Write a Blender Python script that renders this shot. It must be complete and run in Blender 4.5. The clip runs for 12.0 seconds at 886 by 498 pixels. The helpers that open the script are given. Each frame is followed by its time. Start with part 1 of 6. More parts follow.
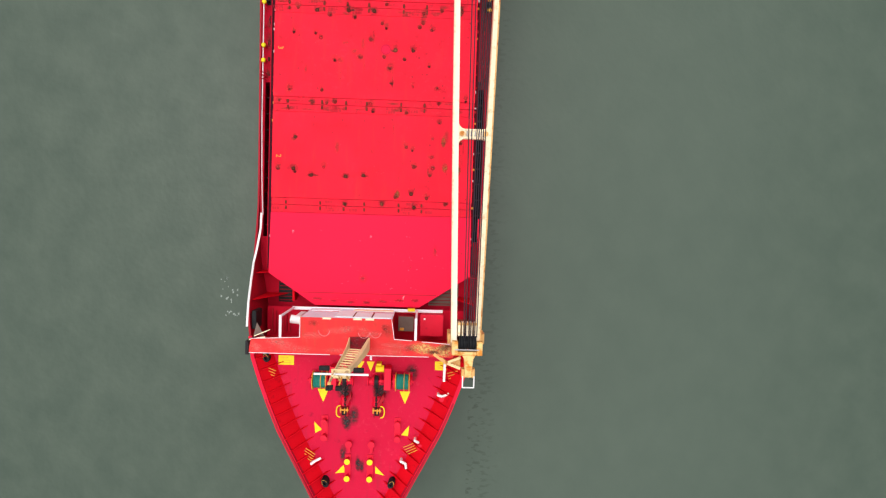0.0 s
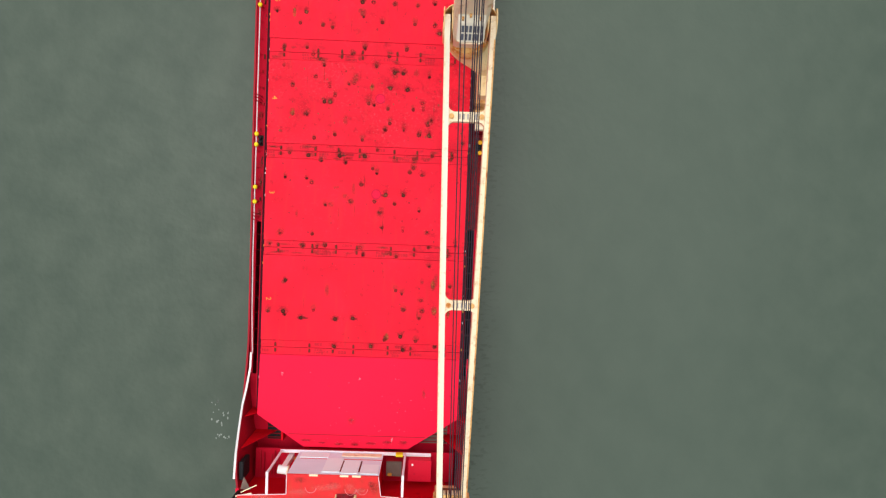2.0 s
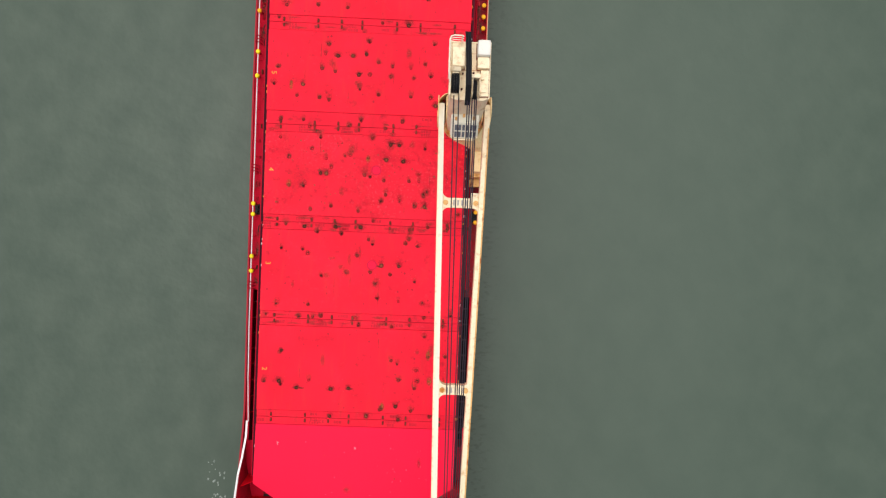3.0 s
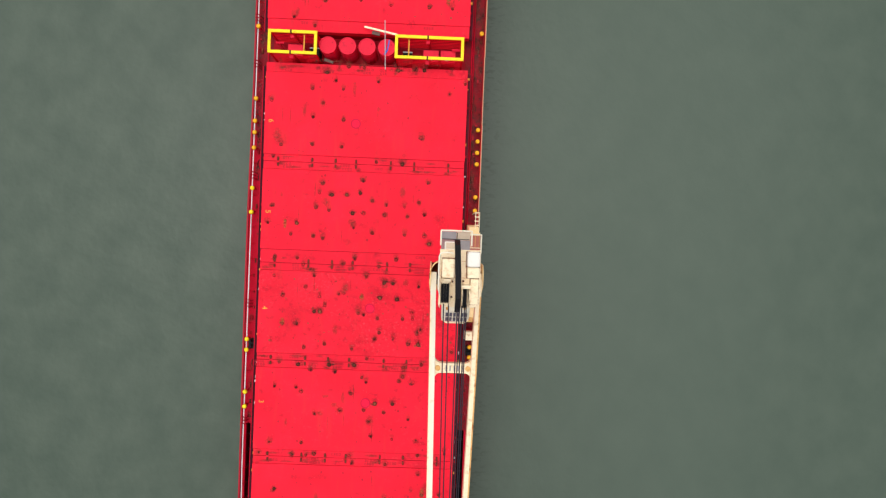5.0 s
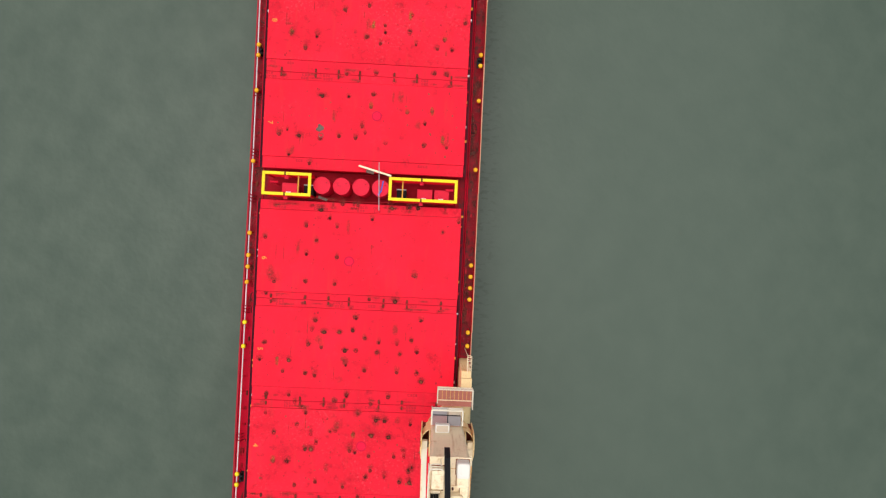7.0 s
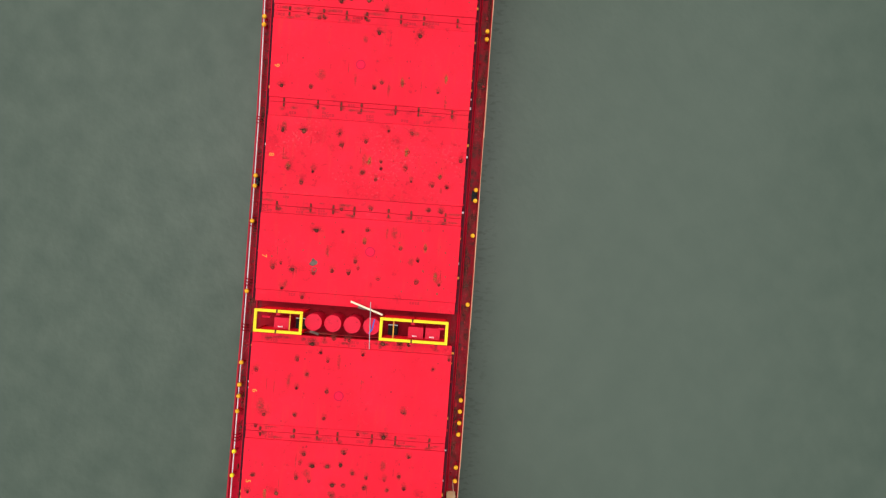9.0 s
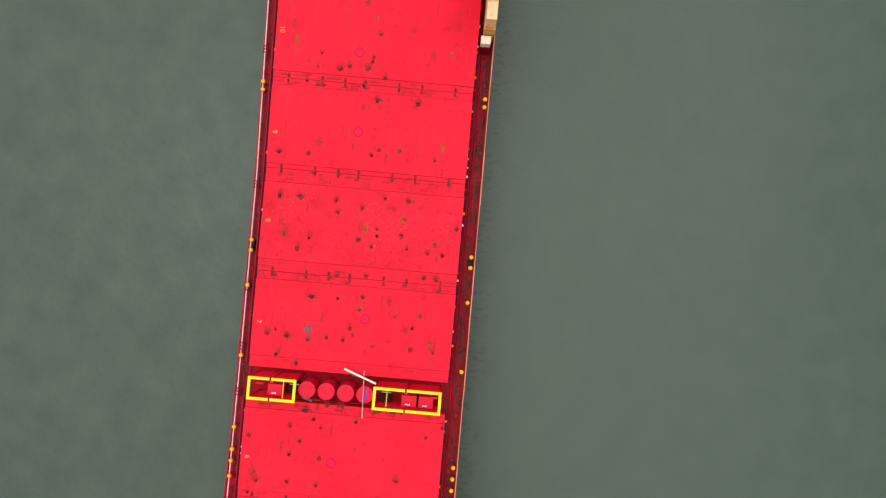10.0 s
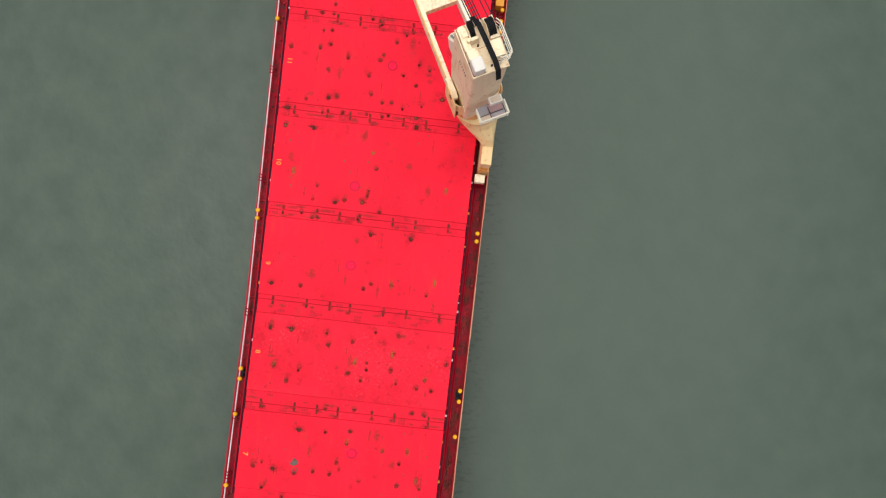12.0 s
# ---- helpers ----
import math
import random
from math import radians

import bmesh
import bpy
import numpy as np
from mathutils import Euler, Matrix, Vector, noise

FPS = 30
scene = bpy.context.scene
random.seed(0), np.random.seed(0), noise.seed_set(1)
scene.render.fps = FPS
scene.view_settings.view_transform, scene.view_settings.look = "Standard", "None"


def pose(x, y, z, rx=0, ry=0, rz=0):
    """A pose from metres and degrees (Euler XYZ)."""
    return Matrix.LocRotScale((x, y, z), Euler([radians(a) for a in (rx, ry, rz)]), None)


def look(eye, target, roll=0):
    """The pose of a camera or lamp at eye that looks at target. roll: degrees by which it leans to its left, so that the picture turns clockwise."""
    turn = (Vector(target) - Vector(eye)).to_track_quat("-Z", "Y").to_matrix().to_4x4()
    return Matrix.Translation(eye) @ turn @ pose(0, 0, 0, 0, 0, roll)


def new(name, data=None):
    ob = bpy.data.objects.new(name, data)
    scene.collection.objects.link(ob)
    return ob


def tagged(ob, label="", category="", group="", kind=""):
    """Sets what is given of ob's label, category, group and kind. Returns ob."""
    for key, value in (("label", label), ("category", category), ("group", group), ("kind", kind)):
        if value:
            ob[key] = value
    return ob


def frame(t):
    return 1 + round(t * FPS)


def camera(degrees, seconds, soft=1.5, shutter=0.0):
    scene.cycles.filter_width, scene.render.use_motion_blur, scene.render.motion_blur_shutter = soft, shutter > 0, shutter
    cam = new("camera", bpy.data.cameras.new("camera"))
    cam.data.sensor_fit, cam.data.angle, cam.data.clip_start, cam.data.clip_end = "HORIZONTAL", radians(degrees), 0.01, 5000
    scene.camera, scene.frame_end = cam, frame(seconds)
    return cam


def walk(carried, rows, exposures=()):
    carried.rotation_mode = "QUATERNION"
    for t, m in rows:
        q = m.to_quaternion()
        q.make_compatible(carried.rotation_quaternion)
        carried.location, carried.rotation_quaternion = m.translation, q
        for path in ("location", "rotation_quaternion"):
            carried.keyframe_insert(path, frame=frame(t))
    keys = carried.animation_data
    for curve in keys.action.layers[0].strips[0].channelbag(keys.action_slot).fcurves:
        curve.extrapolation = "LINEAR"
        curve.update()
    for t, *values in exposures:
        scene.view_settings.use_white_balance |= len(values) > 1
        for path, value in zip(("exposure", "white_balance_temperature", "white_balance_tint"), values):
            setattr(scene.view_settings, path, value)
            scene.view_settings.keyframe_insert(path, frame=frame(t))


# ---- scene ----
cam = camera(72.0, 12.0, 1.25)
PATH = [
    (0.0, 5.300, 0.000, 64.504, -2.737, -1.433, 1.738),
    (0.5, 5.500, 2.976, 64.367, -2.449, -1.362, 1.853),
    (1.0, 5.692, 5.949, 64.263, -2.164, -1.310, 1.910),
    (1.5, 5.879, 8.943, 64.200, -1.897, -1.281, 2.014),
    (2.0, 6.114, 12.012, 64.221, -1.714, -1.190, 2.109),
    (2.5, 6.322, 15.119, 64.271, -1.583, -1.105, 2.158),
    (3.0, 6.462, 18.207, 64.281, -1.477, -1.021, 2.251),
    (5.0, 6.649, 29.846, 64.040, -0.618, -0.964, 2.221),
    (5.5, 6.577, 32.845, 63.979, -0.473, -1.068, 2.280),
    (6.0, 6.491, 35.736, 63.980, -0.247, -1.196, 2.346),
    (6.5, 6.458, 38.552, 64.023, 0.032, -1.292, 2.462),
    (7.0, 6.488, 41.396, 64.068, 0.299, -1.308, 2.702),
    (9.0, 7.433, 53.620, 64.240, 0.543, -0.379, 4.168),
    (9.5, 7.545, 56.497, 64.317, 0.782, -0.279, 4.551),
    (10.0, 7.530, 59.282, 64.402, 1.106, -0.292, 4.994),
    (10.5, 7.407, 62.016, 64.496, 1.458, -0.418, 5.338),
    (11.0, 7.189, 64.714, 64.614, 1.862, -0.620, 5.731),
    (11.5, 6.879, 67.395, 64.826, 2.272, -0.865, 6.094),
    (12.0, 6.535, 70.086, 65.129, 2.639, -1.115, 6.471),
]
walk(cam, [(t, pose(x, y, z, rx, ry, rz)) for t, x, y, z, rx, ry, rz in PATH], [(0.0, 0.33), (1.2, 0.26), (3.0, 0.2), (6.0, 0.18), (12.0, 0.16)])

# ---- light ----
world = bpy.data.worlds.new("overcast")
scene.world = world
world.use_nodes = True
wn = world.node_tree.nodes
wl = world.node_tree.links
sky = wn.new("ShaderNodeTexSky")
sky.sky_type = "NISHITA"
sky.sun_disc = False
sky.sun_elevation = radians(79)
sky.sun_rotation = radians(-49)
sky.air_density, sky.dust_density, sky.ozone_density = 1.0, 4.0, 0.6
wn["Background"].inputs["Strength"].default_value = 0.15
cloud = wn.new("ShaderNodeHueSaturation")
cloud.inputs["Saturation"].default_value = 0.25
wl.new(sky.outputs[0], cloud.inputs["Color"])
wl.new(cloud.outputs[0], wn["Background"].inputs["Color"])
sun = new("sun", bpy.data.lights.new("sun", "SUN"))
sun.data.energy, sun.data.angle, sun.data.color = 1.15, radians(75), (1.0, 0.96, 0.90)
sun.matrix_world = look((-7, 6, 60), (0, 0, 0))


# ---- materials ----
def mat(name, color, rough=0.55, metal=0.0, vary=0.12, rust=0.0, rust_color=(0.16, 0.055, 0.02), scale=1.0, bump=0.15, grime=0.0, spec=0.15, scuff=0.0, runs=0.0, runs_color=(0.40, 0.17, 0.05)):
    """Painted or bare surface: broad tone drift, fine grain, and where asked rust or grime patches."""
    m = bpy.data.materials.new(name)
    m.use_nodes = True
    n, l = m.node_tree.nodes, m.node_tree.links
    b = n["Principled BSDF"]
    b.inputs["Metallic"].default_value = metal
    b.inputs["Specular IOR Level"].default_value = spec
    geo = n.new("ShaderNodeNewGeometry")

    def noise_tex(s, detail=5.0, rgh=0.6):
        t = n.new("ShaderNodeTexNoise")
        t.inputs["Scale"].default_value, t.inputs["Detail"].default_value, t.inputs["Roughness"].default_value = s, detail, rgh
        l.new(geo.outputs["Position"], t.inputs["Vector"])
        return t

    def ramp(src, lo, hi):
        r = n.new("ShaderNodeMapRange")
        r.inputs["From Min"].default_value, r.inputs["From Max"].default_value = lo, hi
        l.new(src, r.inputs["Value"])
        return r.outputs[0]

    def mix(fac, a, c):
        x = n.new("ShaderNodeMix")
        x.data_type = "RGBA"
        l.new(fac, x.inputs["Factor"])
        for sock, v in ((x.inputs["A"], a), (x.inputs["B"], c)):
            if isinstance(v, tuple):
                sock.default_value = (*v, 1)
            else:
                l.new(v, sock)
        return x.outputs["Result"]

    dark = tuple(c * (1 - vary) for c in color)
    light = tuple(min(1.0, c * (1 + vary * 0.5) + vary * 0.004) for c in color)
    big, fine = noise_tex(0.22 * scale, 4.0), noise_tex(7.0 * scale, 6.0)
    col = mix(ramp(big.outputs[0], 0.32, 0.68), dark, light)
    grain = mix(ramp(fine.outputs[0], 0.3, 0.75), tuple(c * (1 - vary * 0.8) for c in color), color)
    x = n.new("ShaderNodeMix")
    x.data_type = "RGBA"
    x.inputs["Factor"].default_value = 0.45
    l.new(col, x.inputs["A"])
    l.new(grain, x.inputs["B"])
    col = x.outputs["Result"]
    rough_out = ramp(fine.outputs[0], 0.2, 0.8)
    rr = n.new("ShaderNodeMapRange")
    rr.inputs["To Min"].default_value, rr.inputs["To Max"].default_value = max(0.05, rough - 0.1), min(1, rough + 0.12)
    l.new(rough_out, rr.inputs["Value"])
    l.new(rr.outputs[0], b.inputs["Roughness"])
    if grime:
        g = noise_tex(0.9 * scale, 8.0, 0.72)
        col = mix(ramp(g.outputs[0], 0.62 - 0.12 * grime, 0.78), col, tuple(c * 0.35 + 0.002 for c in color))
    if scuff:
        g, h = noise_tex(2.6 * scale, 9.0, 0.78), noise_tex(0.12 * scale, 3.0)
        mp = n.new("ShaderNodeMath")
        mp.operation = "MULTIPLY"
        l.new(ramp(g.outputs[0], 0.54, 0.70), mp.inputs[0])
        l.new(ramp(h.outputs[0], 0.42, 0.62), mp.inputs[1])
        col = mix(mp.outputs[0], col, tuple(min(0.9, c + scuff) for c in color))
        st = n.new("ShaderNodeTexNoise")
        st.inputs["Scale"].default_value, st.inputs["Detail"].default_value = 1.0, 6.0
        mv = n.new("ShaderNodeMapping")
        mv.inputs["Scale"].default_value = (2.2, 0.25, 1.0)
        l.new(geo.outputs["Position"], mv.inputs["Vector"])
        l.new(mv.outputs[0], st.inputs["Vector"])
        col = mix(ramp(st.outputs[0], 0.56, 0.82), col, (color[0] * 0.72, color[1] * 1.6 + 0.006, color[2] * 0.9))
    if runs:
        rn = n.new("ShaderNodeTexNoise")
        rn.inputs["Scale"].default_value, rn.inputs["Detail"].default_value, rn.inputs["Roughness"].default_value = 1.0, 7.0, 0.65
        rm = n.new("ShaderNodeMapping")
        rm.inputs["Scale"].default_value = (3.2, 3.2, 0.22)
        l.new(geo.outputs["Position"], rm.inputs["Vector"])
        l.new(rm.outputs[0], rn.inputs["Vector"])
        col = mix(ramp(rn.outputs[0], 0.66 - 0.2 * runs, 0.86 - 0.1 * runs), col, runs_color)
    if rust:
        g = noise_tex(0.7 * scale, 9.0, 0.68)
        col = mix(ramp(g.outputs[0], 0.7 - 0.25 * rust, 0.8 - 0.22 * rust), col, rust_color)
    l.new(col, b.inputs["Base Color"])
    if bump:
        bp = n.new("ShaderNodeBump")
        bp.inputs["Strength"].default_value, bp.inputs["Distance"].default_value = bump, 0.02
        l.new(fine.outputs[0], bp.inputs["Height"])
        l.new(bp.outputs[0], b.inputs["Normal"])
    return m


COVER = mat("hatch_paint", (0.86, 0.0108, 0.034), 0.65, vary=0.28, grime=0.42, spec=0.12, scuff=0.02)
COVER_WORN = mat("scuffed_hatch_paint", (0.85, 0.013, 0.036), 0.68, vary=0.38, grime=0.75, scale=1.7, spec=0.12, scuff=0.09)
COVER_FRESH = mat("fresh_hatch_paint", (0.85, 0.007, 0.046), 0.6, vary=0.05, grime=0.03, spec=0.12)
BEAM = mat("end_beam_paint", (0.76, 0.010, 0.032), 0.65, vary=0.2, grime=0.5, spec=0.12, scuff=0.04)
FOREDECK = mat("foredeck_paint", (0.57, 0.004, 0.040), 0.6, vary=0.12, grime=0.14, spec=0.12, scuff=0.03)
BULWARK = mat("bulwark_paint", (0.62, 0.003, 0.012), 0.65, vary=0.12, grime=0.2, spec=0.04)
CAP_RED = mat("bulwark_cap_paint", (0.74, 0.012, 0.045), 0.6, vary=0.1, grime=0.15, spec=0.06)
SIDEDECK = mat("side_deck_paint", (0.48, 0.004, 0.022), 0.65, vary=0.2, grime=0.4, spec=0.06)
RUSTDECK = mat("worn_side_deck", (0.27, 0.008, 0.018), 0.7, vary=0.45, rust=0.85, rust_color=(0.10, 0.022, 0.022), scale=2.6, scuff=0.14, spec=0.08)
HULLRED = mat("hull_paint", (0.36, 0.006, 0.02), 0.5, vary=0.2, rust=0.2)
WELL_BEAM_DARK = mat("well_beam_dark", (0.05, 0.02, 0.02), 0.6, vary=0.2)
COAMING = mat("coaming_paint", (0.30, 0.005, 0.014), 0.65, vary=0.25, grime=0.5, spec=0.06)
# near-black stands in for deep shade in wells and lockers
DEEP_SHADE = mat("deep_shade", (0.012, 0.010, 0.010), 0.8, vary=0.3)
CREAM = mat("crane_cream", (0.90, 0.75, 0.52), 0.55, vary=0.10, rust=0.52, rust_color=(0.66, 0.44, 0.23), scale=1.5, grime=0.06, spec=0.15, runs=0.6, runs_color=(0.52, 0.28, 0.11))
CREAM_CLEAN = mat("jib_white", (0.80, 0.74, 0.60), 0.5, vary=0.09, rust=0.2, rust_color=(0.58, 0.33, 0.12), scale=0.9, runs=0.12)
CREAM_RUST = mat("rusty_cream", (0.74, 0.42, 0.15), 0.6, vary=0.2, rust=0.7, rust_color=(0.42, 0.13, 0.02), scale=1.8, runs=0.4, runs_color=(0.25, 0.07, 0.015))
HEAD_RUST = mat("jib_head_paint", (0.84, 0.56, 0.22), 0.6, vary=0.25, rust=0.95, rust_color=(0.62, 0.22, 0.03), scale=2.2, runs=0.4)
PEDESTAL = mat("pedestal_cream", (0.94, 0.68, 0.35), 0.6, vary=0.18, rust=0.56, rust_color=(0.66, 0.34, 0.09), scale=1.2, runs=0.45)
WHITE = mat("white_paint", (0.84, 0.83, 0.82), 0.55, vary=0.12, rust=0.14, rust_color=(0.6, 0.3, 0.2))
PINKWHITE = mat("stained_white", (0.90, 0.80, 0.86), 0.55, vary=0.16, rust=0.2, rust_color=(0.75, 0.22, 0.26), scale=1.6)
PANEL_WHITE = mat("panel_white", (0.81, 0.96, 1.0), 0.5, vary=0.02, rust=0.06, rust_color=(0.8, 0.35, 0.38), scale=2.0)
WALL_WHITE = mat("wall_white", (0.74, 0.85, 0.95), 0.5, vary=0.08, rust=0.08, rust_color=(0.7, 0.3, 0.34), scale=2.0)
DULLBRASS = mat("worn_casting", (0.26, 0.07, 0.032), 0.7, vary=0.4, scale=3.0)
ROOFRED = mat("faded_roof_red", (0.70, 0.028, 0.030), 0.6, vary=0.2, rust=0.45, rust_color=(0.72, 0.085, 0.085), scale=0.7, scuff=0.16, grime=0.2, spec=0.15)
YELLOW = mat("yellow_paint", (0.86, 0.66, 0.02), 0.5, vary=0.1, rust=0.2, rust_color=(0.5, 0.25, 0.02), scale=2.0, grime=0.2)
OCHRE = mat("stencil_yellow", (0.74, 0.33, 0.05), 0.6, vary=0.2)
ORANGE = mat("vent_orange", (0.85, 0.42, 0.02), 0.5, vary=0.15)
GUNWALE = mat("gunwale_cream", (0.52, 0.27, 0.17), 0.6, vary=0.25, rust=0.3, rust_color=(0.45, 0.06, 0.04))
BLACK = mat("black_rubber", (0.012, 0.012, 0.014), 0.6, vary=0.3)
ROPE_STEEL = mat("greased_wire", (0.035, 0.026, 0.038), 0.6, vary=0.3)
ROPE_TEAL = mat("teal_rope", (0.03, 0.27, 0.21), 0.8, vary=0.35, scale=2.0, bump=0.5)
GREASE = mat("chain_steel", (0.022, 0.018, 0.020), 0.6, metal=0.3, vary=0.4)
RUSTY = mat("rusted_fitting", (0.17, 0.034, 0.017), 0.8, vary=0.5, scale=3.0)
HOLE = mat("dark_recess", (0.03, 0.014, 0.009), 0.9, vary=0.2)
GREY = mat("grey_board", (0.17, 0.12, 0.10), 0.7, vary=0.3, scale=3.0)
PLATFORM_RED = mat("faded_platform_plate", (0.42, 0.26, 0.26), 0.6, vary=0.3, scale=2.0, rust=0.3, rust_color=(0.5, 0.3, 0.2))
LANDING = mat("landing_plate", (0.50, 0.17, 0.13), 0.65, vary=0.3, scale=2.0, rust=0.4, rust_color=(0.55, 0.33, 0.2))
PLATE_GREY = mat("worn_platform_plate", (0.36, 0.33, 0.34), 0.6, vary=0.3, scale=2.0, rust=0.3, rust_color=(0.45, 0.33, 0.22))
PLATE_CREAM = mat("stained_platform_plate", (0.62, 0.50, 0.38), 0.6, vary=0.25, scale=2.0, rust=0.4, rust_color=(0.45, 0.3, 0.2))
REDBOX = mat("red_fitting_paint", (0.70, 0.005, 0.034), 0.55, vary=0.12, grime=0.15, spec=0.2)
RAIL_GREY = mat("rail_paint", (0.66, 0.60, 0.62), 0.5, vary=0.25, rust=0.2, rust_color=(0.3, 0.06, 0.05), scale=3.0)
CASING_WHITE = mat("casing_white", (0.78, 0.73, 0.66), 0.55, vary=0.16, rust=0.5, rust_color=(0.60, 0.42, 0.26), scale=2.2, runs=0.2)
GALV = mat("galvanised_pipe", (0.42, 0.40, 0.40), 0.5, metal=0.1, vary=0.25)
# near-black and purple-brown stand in for shade in the gaps beside the hatches
GAP_SHADE = mat("sealing_track", (0.045, 0.008, 0.014), 0.7, vary=0.3, spec=0.05)
PORT_GAP_SHADE = mat("port_gap_shade", (0.11, 0.012, 0.022), 0.7, vary=0.45, scale=2.0, grime=0.5, spec=0.08)
MARK = mat("worn_marking", (0.43, 0.009, 0.020), 0.6, vary=0.4, scale=2.0)
CHIP = mat("paint_chip", (0.82, 0.30, 0.34), 0.6, vary=0.4, scale=3.0)
FOAM = mat("foam", (0.26, 0.30, 0.27), 0.8, vary=0.3, scale=3.0)
BLUE = mat("blue_strap", (0.05, 0.12, 0.55), 0.6)
BEIGE = mat("mast_beige", (0.90, 0.70, 0.38), 0.55, vary=0.15, rust=0.3, rust_color=(0.42, 0.2, 0.08))

GLASS = bpy.data.materials.new("cab_glass")
GLASS.use_nodes = True
_g = GLASS.node_tree.nodes["Principled BSDF"]
_g.inputs["Base Color"].default_value = (0.11, 0.12, 0.15, 1)
_g.inputs["Roughness"].default_value = 0.08


def stain_material(name, color, strength):
    """A stain that fades at its rim and breaks up in a noise; the rest of it lets the paint show."""
    m = bpy.data.materials.new(name)
    m.use_nodes = True
    n, l = m.node_tree.nodes, m.node_tree.links
    b = n["Principled BSDF"]
    b.inputs["Base Color"].default_value = (*color, 1)
    b.inputs["Roughness"].default_value = 0.8
    att = n.new("ShaderNodeAttribute")
    att.attribute_name = "fade"
    geo = n.new("ShaderNodeNewGeometry")
    t = n.new("ShaderNodeTexNoise")
    t.inputs["Scale"].default_value, t.inputs["Detail"].default_value = 5.0, 6.0
    l.new(geo.outputs["Position"], t.inputs["Vector"])
    r = n.new("ShaderNodeMapRange")
    r.inputs["From Min"].default_value, r.inputs["From Max"].default_value = 0.25, 0.7
    l.new(t.outputs[0], r.inputs["Value"])
    p = n.new("ShaderNodeMath")
    p.operation = "MULTIPLY"
    l.new(att.outputs["Fac"], p.inputs[0])
    l.new(r.outputs[0], p.inputs[1])
    q = n.new("ShaderNodeMath")
    q.operation = "MULTIPLY"
    q.use_clamp = True
    q.inputs[1].default_value = strength
    l.new(p.outputs[0], q.inputs[0])
    l.new(q.outputs[0], b.inputs["Alpha"])
    return m


STAIN_DARK = stain_material("oil_stain", (0.095, 0.021, 0.011), 0.9)
STAIN_RUST = stain_material("rust_stain", (0.20, 0.035, 0.018), 0.7)
PALE = stain_material("pale_scrape", (0.78, 0.17, 0.15), 0.5)
STAIN_GREASE = stain_material("grease_stain", (0.028, 0.016, 0.018), 1.5)
OCHRE_RUN = stain_material("ochre_run", (0.70, 0.36, 0.12), 1.2)
FOOT = mat("foot_casting", (0.085, 0.020, 0.012), 0.8, vary=0.5, scale=3.0)
SMUDGE = stain_material("soot_smudge", (0.26, 0.010, 0.014), 0.2)
STAIN_OLIVE = stain_material("olive_stain", (0.30, 0.088, 0.014), 1.5)


